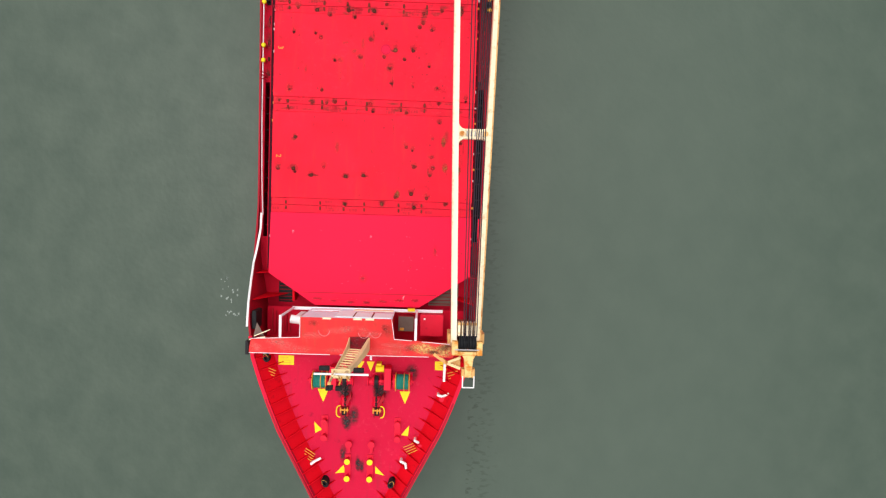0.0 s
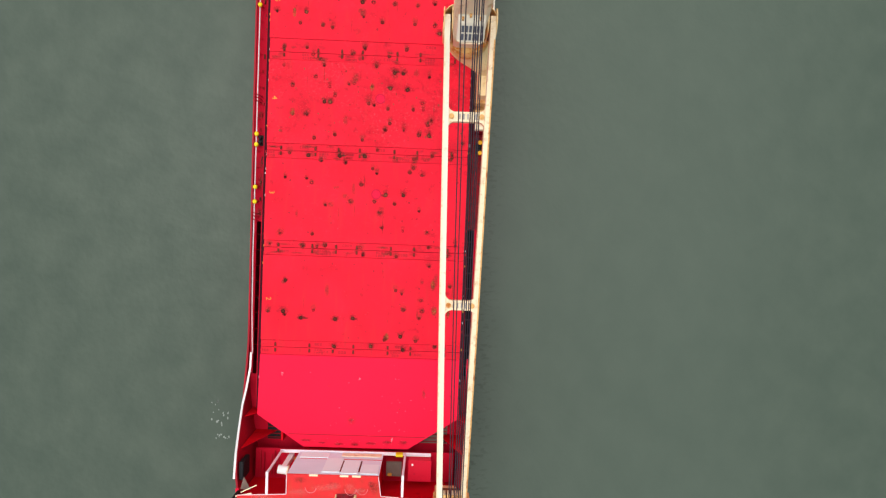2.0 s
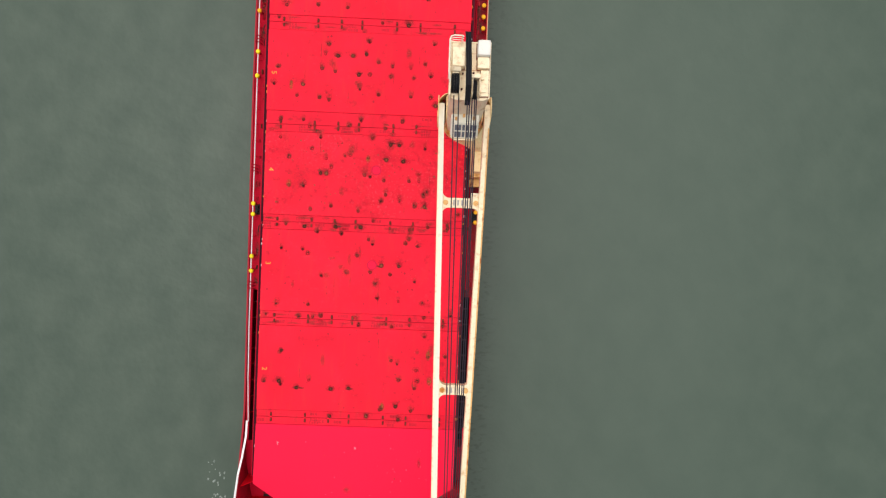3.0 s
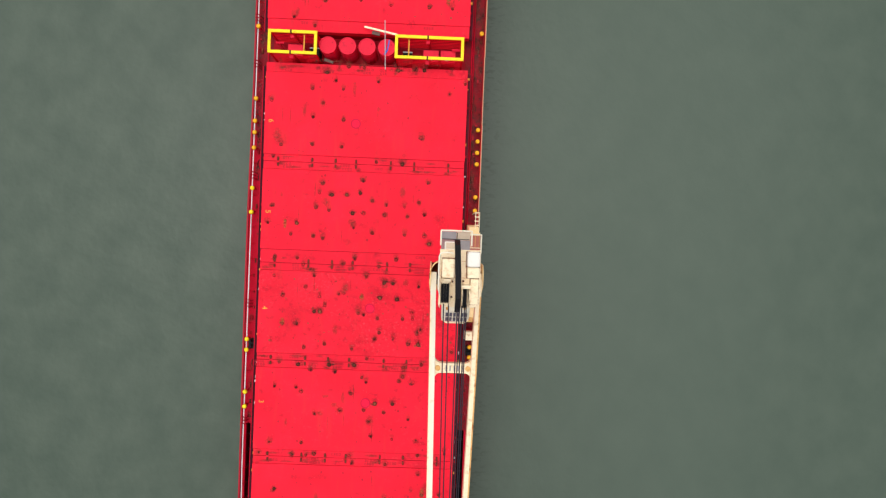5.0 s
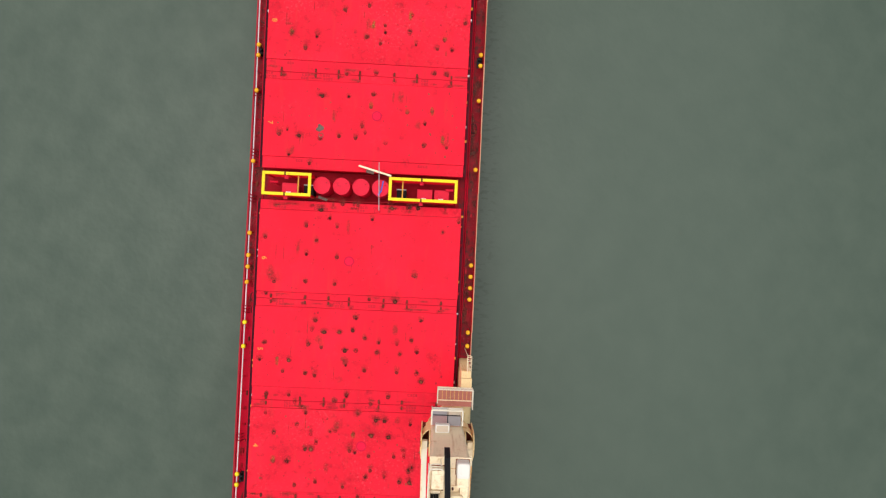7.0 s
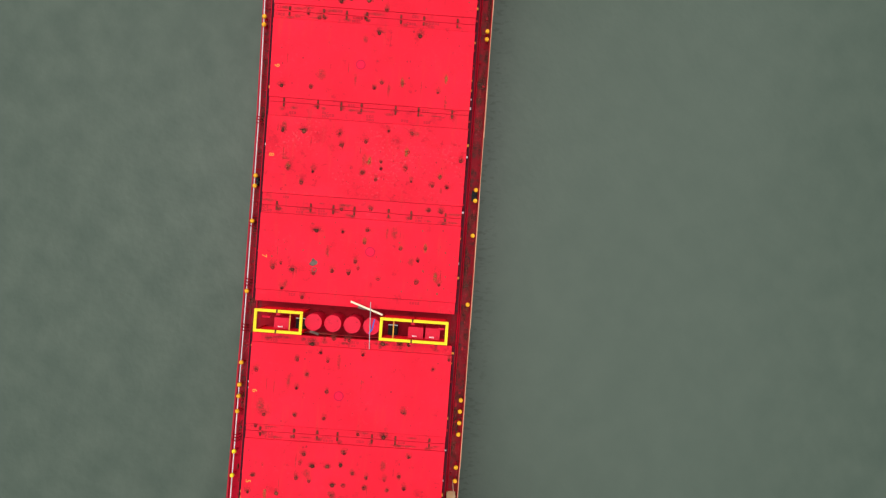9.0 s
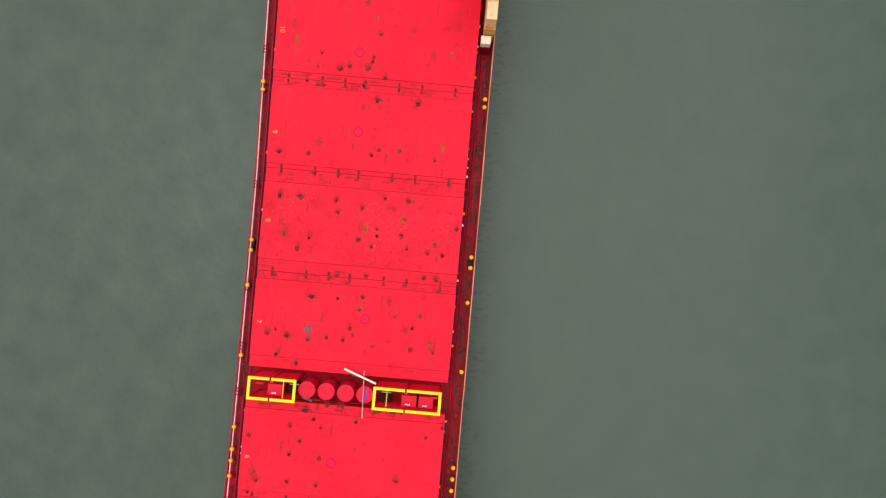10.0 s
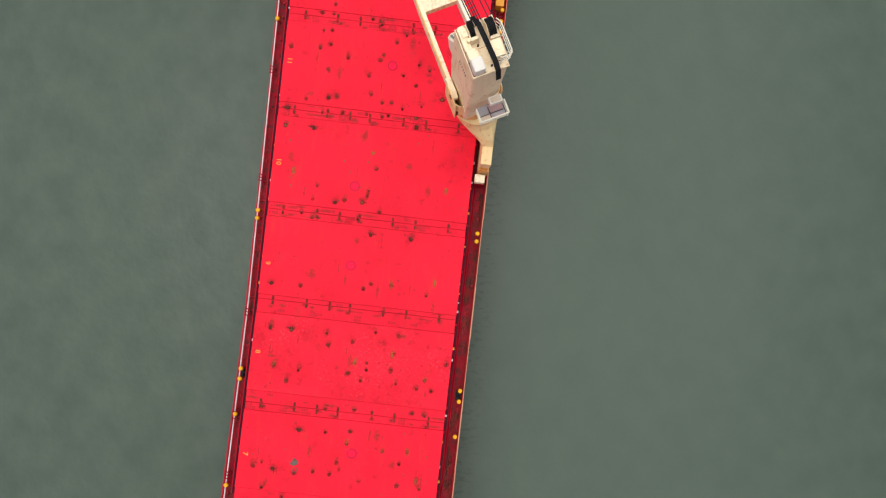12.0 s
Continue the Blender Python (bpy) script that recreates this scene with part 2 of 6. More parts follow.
def water_material():
    m = bpy.data.materials.new("silty_water")
    m.use_nodes = True
    n, l = m.node_tree.nodes, m.node_tree.links
    b = n["Principled BSDF"]
    b.inputs["Roughness"].default_value = 0.25
    b.inputs["IOR"].default_value = 1.33
    b.inputs["Specular IOR Level"].default_value = 0.26
    geo = n.new("ShaderNodeNewGeometry")
    mp = n.new("ShaderNodeMapping")
    mp.inputs["Scale"].default_value = (1.0, 0.85, 1.0)
    mp.inputs["Rotation"].default_value = (0, 0, radians(25))
    l.new(geo.outputs["Position"], mp.inputs["Vector"])
    def tex(scale, detail):
        t = n.new("ShaderNodeTexNoise")
        t.inputs["Scale"].default_value, t.inputs["Detail"].default_value = scale, detail
        l.new(mp.outputs[0], t.inputs["Vector"])
        return t.outputs[0]

    def blend(fac, lo, hi, a, c):
        r = n.new("ShaderNodeMapRange")
        r.inputs["From Min"].default_value, r.inputs["From Max"].default_value = lo, hi
        l.new(fac, r.inputs["Value"])
        x = n.new("ShaderNodeMix")
        x.data_type = "RGBA"
        l.new(r.outputs[0], x.inputs["Factor"])
        x.inputs["A"].default_value, x.inputs["B"].default_value = (*a, 1), (*c, 1)
        return x.outputs["Result"]

    wide = blend(tex(0.02, 4.0), 0.3, 0.7, (0.070, 0.095, 0.074), (0.084, 0.110, 0.087))
    patch = blend(tex(0.34, 6.0), 0.32, 0.68, (0.037, 0.058, 0.042), (0.066, 0.089, 0.066))
    both = n.new("ShaderNodeMix")
    both.data_type = "RGBA"
    # ruffled on the weather side, smoother in the ship's lee
    xyz = n.new("ShaderNodeSeparateXYZ")
    l.new(geo.outputs["Position"], xyz.inputs[0])
    # darker mix to starboard puts the uneven sky reflection into the colour
    lee_tone = n.new("ShaderNodeMapRange")
    lee_tone.inputs["From Min"].default_value, lee_tone.inputs["From Max"].default_value = -12.0, 14.0
    lee_tone.inputs["To Min"].default_value, lee_tone.inputs["To Max"].default_value = 0.6, 0.22
    l.new(xyz.outputs[0], lee_tone.inputs["Value"])
    far = n.new("ShaderNodeMapRange")
    far.inputs["From Min"].default_value, far.inputs["From Max"].default_value = 38.0, 58.0
    far.inputs["To Min"].default_value, far.inputs["To Max"].default_value = 0.0, 0.3
    l.new(xyz.outputs[0], far.inputs["Value"])
    ruffle_tone = n.new("ShaderNodeMath")
    ruffle_tone.operation = "ADD"
    l.new(lee_tone.outputs[0], ruffle_tone.inputs[0])
    l.new(far.outputs[0], ruffle_tone.inputs[1])
    l.new(ruffle_tone.outputs[0], both.inputs["Factor"])
    l.new(wide, both.inputs["A"])
    l.new(patch, both.inputs["B"])
    # small ripples along the port side, their dark faces put into the colour
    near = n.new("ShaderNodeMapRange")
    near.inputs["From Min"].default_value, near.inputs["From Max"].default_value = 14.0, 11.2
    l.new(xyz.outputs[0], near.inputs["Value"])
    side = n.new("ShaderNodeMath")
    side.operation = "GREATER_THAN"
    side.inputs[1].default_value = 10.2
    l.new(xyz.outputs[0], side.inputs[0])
    ripple_dark = n.new("ShaderNodeMapRange")
    ripple_dark.inputs["From Min"].default_value, ripple_dark.inputs["From Max"].default_value = 0.54, 0.62
    ripple_dark.inputs["To Max"].default_value = 0.6
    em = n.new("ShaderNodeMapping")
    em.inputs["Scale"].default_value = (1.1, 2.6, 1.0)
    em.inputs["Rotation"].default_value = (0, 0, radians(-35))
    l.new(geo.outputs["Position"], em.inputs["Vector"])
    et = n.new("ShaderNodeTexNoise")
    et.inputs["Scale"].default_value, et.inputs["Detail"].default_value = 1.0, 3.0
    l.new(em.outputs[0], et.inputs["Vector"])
    l.new(et.outputs[0], ripple_dark.inputs["Value"])
    amount = ripple_dark.outputs[0]
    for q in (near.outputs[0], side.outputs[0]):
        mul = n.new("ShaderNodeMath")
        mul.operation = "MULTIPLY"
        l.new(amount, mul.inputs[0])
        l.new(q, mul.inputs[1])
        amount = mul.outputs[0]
    ripple_mix = n.new("ShaderNodeMix")
    ripple_mix.data_type = "RGBA"
    ripple_mix.inputs["B"].default_value = (0.040, 0.052, 0.040, 1)
    l.new(amount, ripple_mix.inputs["Factor"])
    l.new(both.outputs["Result"], ripple_mix.inputs["A"])
    l.new(ripple_mix.outputs["Result"], b.inputs["Base Color"])
    add = n.new("ShaderNodeMath")
    add.operation = "MULTIPLY_ADD"
    add.inputs[1].default_value = 0.35
    l.new(tex(1.6, 6.0), add.inputs[0])
    l.new(tex(0.35, 7.0), add.inputs[2])
    bp = n.new("ShaderNodeBump")
    bp.inputs["Strength"].default_value, bp.inputs["Distance"].default_value = 0.28, 0.3
    l.new(add.outputs[0], bp.inputs["Height"])
    l.new(bp.outputs[0], b.inputs["Normal"])
    return m


WATER = water_material()


# ---- mesh helpers ----
class Geo:
    """Collects vertices and faces of one mesh."""

    def __init__(self):
        self.v, self.f = [], []

    def add(self, verts, faces):
        k = len(self.v)
        self.v += [tuple(p) for p in verts]
        self.f += [tuple(i + k for i in q) for q in faces]
        return self

    def box(self, x0, x1, y0, y1, z0, z1):
        v = [(x0, y0, z0), (x1, y0, z0), (x1, y1, z0), (x0, y1, z0), (x0, y0, z1), (x1, y0, z1), (x1, y1, z1), (x0, y1, z1)]
        return self.add(v, [(3, 2, 1, 0), (4, 5, 6, 7), (0, 1, 5, 4), (1, 2, 6, 5), (2, 3, 7, 6), (3, 0, 4, 7)])

    def loft(self, rings, closed=True):
        n = len(rings[0])
        v = [p for r in rings for p in r]
        f = []
        for k in range(len(rings) - 1):
            for i in range(n if closed else n - 1):
                j = (i + 1) % n
                f.append((k * n + i, k * n + j, (k + 1) * n + j, (k + 1) * n + i))
        if closed:
            f.append(tuple(range(n - 1, -1, -1)))
            f.append(tuple((len(rings) - 1) * n + i for i in range(n)))
        return self.add(v, f)

    def prism(self, poly, z0, z1):
        return self.loft([[(x, y, z0) for x, y in poly], [(x, y, z1) for x, y in poly]])

    def rod(self, a, b, r, n=8, r2=None):
        a, b = Vector(a), Vector(b)
        d = (b - a).normalized()
        u = d.cross(Vector((0, 0, 1)) if abs(d.z) < 0.9 else Vector((1, 0, 0))).normalized()
        w = d.cross(u)
        r2 = r if r2 is None else r2
        ring = lambda p, rad: [p + rad * (math.cos(2 * math.pi * i / n) * u + math.sin(2 * math.pi * i / n) * w) for i in range(n)]
        return self.loft([ring(a, r), ring(b, r2)])

    def bar(self, a, b, w, h):
        """A rectangular bar from a to b, w wide (level) and h high."""
        a, b = Vector(a), Vector(b)
        d = (b - a).normalized()
        s = d.cross(Vector((0, 0, 1)))
        s = s.normalized() if s.length > 1e-4 else Vector((1, 0, 0))
        t = s.cross(d)
        ring = lambda p: [p + s * w / 2 * i + t * h / 2 * j for i, j in ((-1, -1), (1, -1), (1, 1), (-1, 1))]
        return self.loft([ring(a), ring(b)])

    def pipe(self, pts, r, n=6):
        for a, b in zip(pts, pts[1:]):
            self.rod(a, b, r, n)
        return self

    def mesh(self, name, bevel=0.0, smooth=False):
        me = bpy.data.meshes.new(name)
        me.from_pydata(self.v, [], self.f)
        bm = bmesh.new()
        bm.from_mesh(me)
        bmesh.ops.recalc_face_normals(bm, faces=bm.faces)
        if bevel:
            edges = [e for e in bm.edges if len(e.link_faces) == 2 and e.calc_face_angle(0) > 0.6]
            bmesh.ops.bevel(bm, geom=edges, offset=bevel, segments=2, affect="EDGES", profile=0.6, clamp_overlap=True)
        for f in bm.faces:
            f.smooth = smooth
        if smooth:
            for e in bm.edges:
                e.smooth = len(e.link_faces) != 2 or e.calc_face_angle(0) < 0.7
        bm.to_mesh(me)
        bm.free()
        return me


def part(name, geo, material, parent=None, label="", bevel=0.0, smooth=False):
    """One mesh object, a child of parent where one is given."""
    me = geo if isinstance(geo, bpy.types.Mesh) else geo.mesh(name, bevel, smooth)
    if not me.materials:
        me.materials.append(material)
    ob = new(name, me)
    if parent is not None:
        ob.parent = parent
    return tagged(ob, label)


def thing(name, label, category, group="", kind="", at=None):
    ob = new(name)
    ob.empty_display_size = 0.3
    if at is not None:
        ob.matrix_basis = at
    return tagged(ob, label, category, group, kind)


def circle(cx, cy, r, n=16, a0=0.0):
    return [(cx + r * math.cos(a0 + 2 * math.pi * i / n), cy + r * math.sin(a0 + 2 * math.pi * i / n)) for i in range(n)]


def lerp_table(table, y):
    """The value at y in a table of (y, value) rising in y."""
    for (a, p), (b, q) in zip(table, table[1:]):
        if y <= b:
            return p + (q - p) * max(0.0, (y - a)) / (b - a)
    return table[-1][1]


# ---- sea ----
sea = Geo()
steps = [-3000, -600, -200, -80, 0, 80, 200, 600, 3000]
sea.add([(x, y + 40, 0.0) for y in steps for x in steps], [(j * 9 + i, j * 9 + i + 1, j * 9 + i + 10, j * 9 + i + 9) for j in range(8) for i in range(8)])
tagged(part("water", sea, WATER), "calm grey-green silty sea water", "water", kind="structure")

foam = Geo()
rng = random.Random(31)
for _ in range(26):
    x, y, r = -15.4 + rng.gauss(0, 0.5), rng.uniform(-11.0, -6.0), rng.uniform(0.04, 0.12)
    foam.prism([(x + r * rng.uniform(0.5, 1.2) * math.cos(i), y + r * rng.uniform(0.6, 1.6) * math.sin(i)) for i in (0, 1.05, 2.1, 3.14, 4.2, 5.24)], 0.0, 0.02)
tagged(part("foam_flecks", foam, FOAM), "pale foam flecks floating on the water", "foam", kind="stuff")

# ---- hull ----
WIDTH = [(-28.6, 0.15), (-27.6, 1.5), (-24.0, 3.95), (-18.2, 6.95), (-15.0, 8.25), (-12.0, 9.2), (-8.0, 9.7), (-4.3, 10.35), (0.0, 10.75), (3.0, 10.85), (140.0, 10.85)]
SHEER = [(-28.6, 13.5), (-9.0, 13.2), (-7.5, 12.5), (-6.0, 10.9), (-4.3, 9.1), (-1.0, 7.6), (1.0, 7.05), (140.0, 7.05)]
hull = thing("ship_hull", "red painted steel hull of a cargo ship afloat", "ship hull", kind="structure")


def half(y):
    return lerp_table(WIDTH, y)


def inset(y):
    """How much narrower the starboard side is."""
    return lerp_table([(-40, 0.0), (-4, 0.0), (3, 0.24), (14, 0.2), (22, 0.14), (32, 0.14), (44, 0.28), (64, 0.28), (76, 0.06), (84, -0.12), (96, -0.5), (140, -0.6)], y)


def cover_edge(y):
    """The starboard edge of the hatch covers."""
    return lerp_table([(-40, -8.95), (0, -8.88), (20, -8.82), (40, -8.84), (66, -8.98), (80, -9.24), (96, -9.55), (140, -9.7)], y)


def rail_line(y):
    """The starboard guard rail's line."""
    return lerp_table([(0, -9.98), (4, -10.12), (9, -10.19), (32, -10.19), (44, -10.12), (62, -10.12), (66, -10.2), (76, -10.46), (84, -10.68), (96, -11.0), (131, -11.1)], y)


stations = [-28.6, -28.0, -27.2, -26, -24, -22, -20, -18.2, -16, -14, -12, -11.02, -10.98, -10, -9, -8, -7, -6, -5, -4.3, -3, -1, 1, 3, 8, 12.28, 12.32, 22, 32, 44, 64, 76, 84, 96, 131]
rings = []
for y in stations:
    w, zt = half(y), lerp_table(SHEER, y)
    zd = 11.9 if y < -11 else (6.8 if y > 12.3 else 3.0)
    low = half(y - 5.0 * min(1.0, max(0.0, (4 - y) / 24))) if y > -28 else 0.1
    low = min(low, w)
    t = min(0.16, w * 0.5)
    s = [(w, zt), ((w * 2 + low) / 3, zt * 0.55), (low, 0.5), (low * 0.96, -3.0)]
    inner = [(w - t, zt), (max(w - 1.1, 0.02) if y < -11 else w - t - 0.02, zd)]
    q = inset(y)
    ring = [(q - x, y, z) for x, z in s] + [(x, y, z) for x, z in reversed(s)] + [(x, y, z) for x, z in inner] + [(q - x, y, z) for x, z in reversed(inner)]
    rings.append(ring)
part("shell", Geo().loft(rings), HULLRED, hull)

ys = [-28.3, -27.2, -26, -24, -22, -20, -18.2, -16, -14, -12, -11.0]
poly = [(max(half(y) - 1.55, 0.02), y) for y in ys]
part("forecastle_deck", Geo().prism(poly + [(-x, y) for x, y in reversed(poly)], 11.85, 12.0), FOREDECK, hull)
for sx in (-1, 1):
    g = Geo()
    for a, b in zip(stations[:11], stations[1:12]):
        ring = lambda y: [(sx * max(half(y) - 0.17, 0.03), y, 13.22), (sx * max(half(y) - 1.58, 0.02), y, 12.01), (sx * max(half(y) - 1.58, 0.02), y, 11.95), (sx * max(half(y) - 0.12, 0.05), y, 13.1)]
        g.loft([ring(a), ring(b)])
    part("bulwark_plate", g, BULWARK, hull)
cap = Geo()
for sx in (-1, 1):
    pts = [(sx * (half(y) - 0.1), y, 13.25 + (0.25 if y < -27 else 0.0)) for y in [-28.5, -27.6, -26, -24, -21, -18.2, -16, -14, -12, -10.2]]
    for a, b in zip(pts, pts[1:]):
        cap.bar(a, b, 0.30, 0.1)
part("bulwark_cap", cap, CAP_RED, hull)

# stays inside the bow bulwark, each a tapered plate
stay_me = None
for sx in (-1, 1):
    for k in range(15):
        y = -12.2 - k * 0.98
        x = half(y) - 0.17
        slope = (half(y + 0.3) - half(y - 0.3)) / 0.6
        a = math.atan(slope)
        if stay_me is None:
            prof = [(-0.02, 1.22), (-0.02, 0.95), (-1.5, 0.0), (-2.0, 0.0), (-1.7, 0.2), (-0.95, 0.82), (-0.2, 1.25)]
            stay_me = Geo().loft([[(x0, -0.035, z) for x0, z in prof], [(x0, 0.035, z) for x0, z in prof]]).mesh("bulwark_stay")
        st = part("bulwark_stay", stay_me, BULWARK, hull)
        st.matrix_basis = pose(sx * x, y, 12.0, 0, 0, math.degrees(-a) if sx > 0 else 180 + math.degrees(a))

# side decks and the deck in front of the holds
part("side_deck", Geo().prism([(-8.6, 12.3), (-8.6, 39.0), (-10.48, 39.0), (-10.56, 32.0), (-10.56, 12.3)], 6.75, 6.9), SIDEDECK, hull)
part("side_deck", Geo().prism([(-8.6, 39.0), (-8.6, 131)] + [(inset(y) - 10.7, y) for y in (131, 96, 84, 76, 64, 44, 39.0)], 6.75, 6.9), RUSTDECK, hull)
part("side_deck", Geo().box(8.6, 10.68, 12.3, 131, 6.75, 6.9), RUSTDECK, hull)
front = Geo()
fy = [-11.0, -8, -4.3, -2.0]
fp = [(half(y) - 0.17, y) for y in fy]
front.prism(fp + [(-x, y) for x, y in reversed(fp)], 6.7, 6.9)
front.box(-10.4, -10.1, -2.0, 12.3, 6.7, 6.9).box(10.25, 10.6, -2.0, 12.3, 6.7, 6.9)
front.box(-9.55, -8.6, -2.0, 12.3, 6.7, 6.9).box(8.6, 9.65, -2.0, 12.3, 6.7, 6.9)
part("fore_well_deck", front, SIDEDECK, hull)
# near-black floor and dark beams: the wells' shade put into the colour
part("well_floor", Geo().box(-10.3, -8.0, -2.5, 12.2, 3.05, 3.1).box(8.0, 10.5, -2.5, 12.2, 3.05, 3.1), DEEP_SHADE, hull)
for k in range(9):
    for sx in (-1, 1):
        part("well_beam", Geo().box(min(sx * 9.5, sx * 10.2), max(sx * 9.5, sx * 10.2), -1.0 + k * 1.5, -0.9 + k * 1.5, 5.6, 6.0), WELL_BEAM_DARK, hull)

HX1 = 9.25
coam = Geo()
coam.prism([(-4.5, -7.7), (4.6, -7.7), (9.0, -4.9), (9.0, 45.3), (-8.7, 45.3), (-8.7, -4.9)], 6.8, 8.15)
coam.box(-8.7, 9.0, 48.45, 131, 6.8, 8.15)
part("hatch_coaming", coam, COAMING, hull)
rim = Geo()
# dark strips added where the gap beside the covers lies in shade
gap_strip, flange, port_gap_strip = Geo(), Geo(), Geo()
for y0, y1 in ((-4.9, 45.3), (48.45, 131)):
    edge = [y for y in (96, 80, 66, 40, 20, 0) if y0 < y < y1]
    gap_strip.prism([(-8.72, y0), (-8.72, y1)] + [(cover_edge(y) - 0.46, y) for y in [y1] + edge + [y0]], 7.95, 8.05)
    flange.prism([(cover_edge(y) - 0.464, y) for y in [y0] + edge[::-1] + [y1]] + [(cover_edge(y) - 0.53, y) for y in [y1] + edge + [y0]], 7.93, 8.06)
    port_gap_strip.box(9.02, 9.55, y0, y1, 7.95, 8.05)
    port_gap_strip.box(9.36, 9.41, y0, y1, 8.05, 8.12)
    y = y0 + 0.6
    while y < y1 and y < 100:
        rim.box(-8.98, -8.7, y, y + 0.05, 6.9, 7.95).box(9.0, 9.42, y, y + 0.05, 6.9, 7.95)
        y += 1.6
part("sealing_track", gap_strip, GAP_SHADE, hull, "dark strip standing in for the shaded gap beside the hatches")
part("sealing_track", port_gap_strip, PORT_GAP_SHADE, hull, "purple-brown strip standing in for the shaded gap beside the hatches")
part("coaming_flange", flange, SIDEDECK, hull)
part("coaming_rim", rim, COAMING, hull)
pipes = Geo()
for x, z, r in ((9.62, 7.1, 0.07), (9.8, 7.05, 0.05), (-9.2, 7.1, 0.06)):
    pipes.rod((x, 13, z), (x, 130, z), r, 8)
part("deck_pipe", pipes, SIDEDECK, hull)
part("cross_deck", Geo().box(-8.7, 9.0, 45.3, 48.45, 6.9, 7.25), COAMING, hull)
part("gap_wall", Geo().box(-8.7, 9.0, 45.32, 45.42, 7.25, 8.2).box(-8.7, 9.0, 48.33, 48.43, 7.25, 8.2), COAMING, hull)

# port bulwark strip with its cream capping
part("gunwale_plate", Geo().box(10.72, 10.80, 12.3, 131, 6.9, 7.75), BULWARK, hull)
gc = Geo()
y = 12.3
rng = random.Random(4)
while y < 131:
    n = min(131, y + rng.uniform(3, 7))
    gc.box(10.745 + rng.uniform(-0.015, 0.015), 10.83 + rng.uniform(-0.03, 0.02), y, n - 0.02, 7.75, 7.82)
    y = n
part("gunwale_cap", gc, GUNWALE, hull)
for sx in (-1, 1):
    wc = Geo()
    pts = [(sx * 10.0, 0.2, 7.9), (sx * 10.02, -1.2, 8.0), (sx * 10.15, -3.0, 8.6), (sx * 10.28, -4.3, 9.2), (sx * 10.0, -6.0, 11.0), (sx * 9.72, -7.5, 12.6), (sx * 9.6, -9.4, 13.3)]
    for a, b in zip(pts, pts[1:]):
        wc.bar(a, b, 0.17, 0.09)
    part("sheer_cap", wc, WHITE if sx < 0 else CAP_RED, hull, "white-capped sloping bulwark top" if sx < 0 else "")
for sx in (-1, 1):
    for y in (-5.2, -7.3):
        z = lerp_table(SHEER, y)
        part("bulwark_bracket", Geo().loft([[(sx * (half(y) - 0.2), y - 0.04, 6.9), (sx * (half(y) - 2.2), y - 0.04, 6.9), (sx * (half(y) - 0.3), y - 0.04, z - 0.3)],
                                            [(sx * (half(y) - 0.2), y + 0.04, 6.9), (sx * (half(y) - 2.2), y + 0.04, 6.9), (sx * (half(y) - 0.3), y + 0.04, z - 0.3)]]), BULWARK, hull)


# ---- hatch covers ----
SEAMS = [-8.05, 1.0, 10.03, 18.74, 27.5, 36.6, 46.9, 57.02, 66.42, 74.72, 84.1, 93.1, 102.0]
FEET_ONE = [(4.0, 1.1, 'd')]
FEET_TWO = [(0.1, 9.6, 'n'), (3.1, 9.6, 'n'), (-6.8, 7.1, 'd'), (3.2, 6.5, 'n'), (3.7, 6.2, 'f'), (6.5, 6.9, 's'), (8.1, 7.0, 'n'), (5.5, 5.6, 'f'), (-6.9, 4.3, 'd'), (-6.8, 4.0, 'n'), (-5.3, 3.7, 'd'), (-4.2, 4.4, 'f'), (-2.2, 3.7, 'd'), (-0.6, 3.8, 'd'), (3.9, 4.7, 'n'), (6.7, 4.5, 's'), (8.0, 4.5, 's'), (5.6, 4.6, 'f'), (5.4, 4.0, 'n'), (6.1, 8.7, 'f'), (2.5, 2.3, 's'), (3.7, 2.3, 'd'), (2.3, 1.9, 'n'), (5.1, 1.9, 'n'), (-8.3, 4.2, 'f'), (-2.2, 1.2, 'd'), (1.1, 1.3, 'd'), (6.8, 1.4, 'n')]
FEET_THREE = [(-7.1, 16.4, 'n'), (-5.2, 16.3, 'n'), (-4.7, 15.9, 'f'), (-3.4, 14.0, 'n'), (-1.2, 14.3, 'f'), (-0.2, 15.9, 'n'), (0.7, 17.4, 'n'), (1.1, 17.0, 'n'), (4.1, 17.2, 'n'), (4.4, 17.6, 'n'), (5.2, 16.9, 'f'), (2.0, 15.1, 'd'), (3.6, 15.1, 'd'), (1.0, 14.4, 'n'), (2.8, 14.3, 'n'), (1.5, 13.4, 'f'), (5.0, 13.7, 'n'), (1.7, 12.1, 'n'), (3.6, 11.9, 'f'), (5.8, 11.9, 'f'), (-7.4, 11.3, 'f'), (-4.5, 11.3, 'n'), (-8.3, 10.3, 'f'), (-5.4, 10.2, 'f'), (-4.1, 10.2, 'n'), (-3.3, 10.3, 'n'), (-0.2, 10.3, 'f'), (6.0, 10.5, 'n'), (8.4, 10.7, 'n'), (-6.8, 18.5, 'n'), (-2.3, 18.4, 'd'), (0.0, 18.5, 'd'), (-5.1, 18.4, 'd'), (4.4, 18.4, 'n'), (6.0, 18.7, 'n'), (7.8, 18.7, 'n'), (-3.9, 17.9, 'n'), (-1.7, 17.8, 'n')]
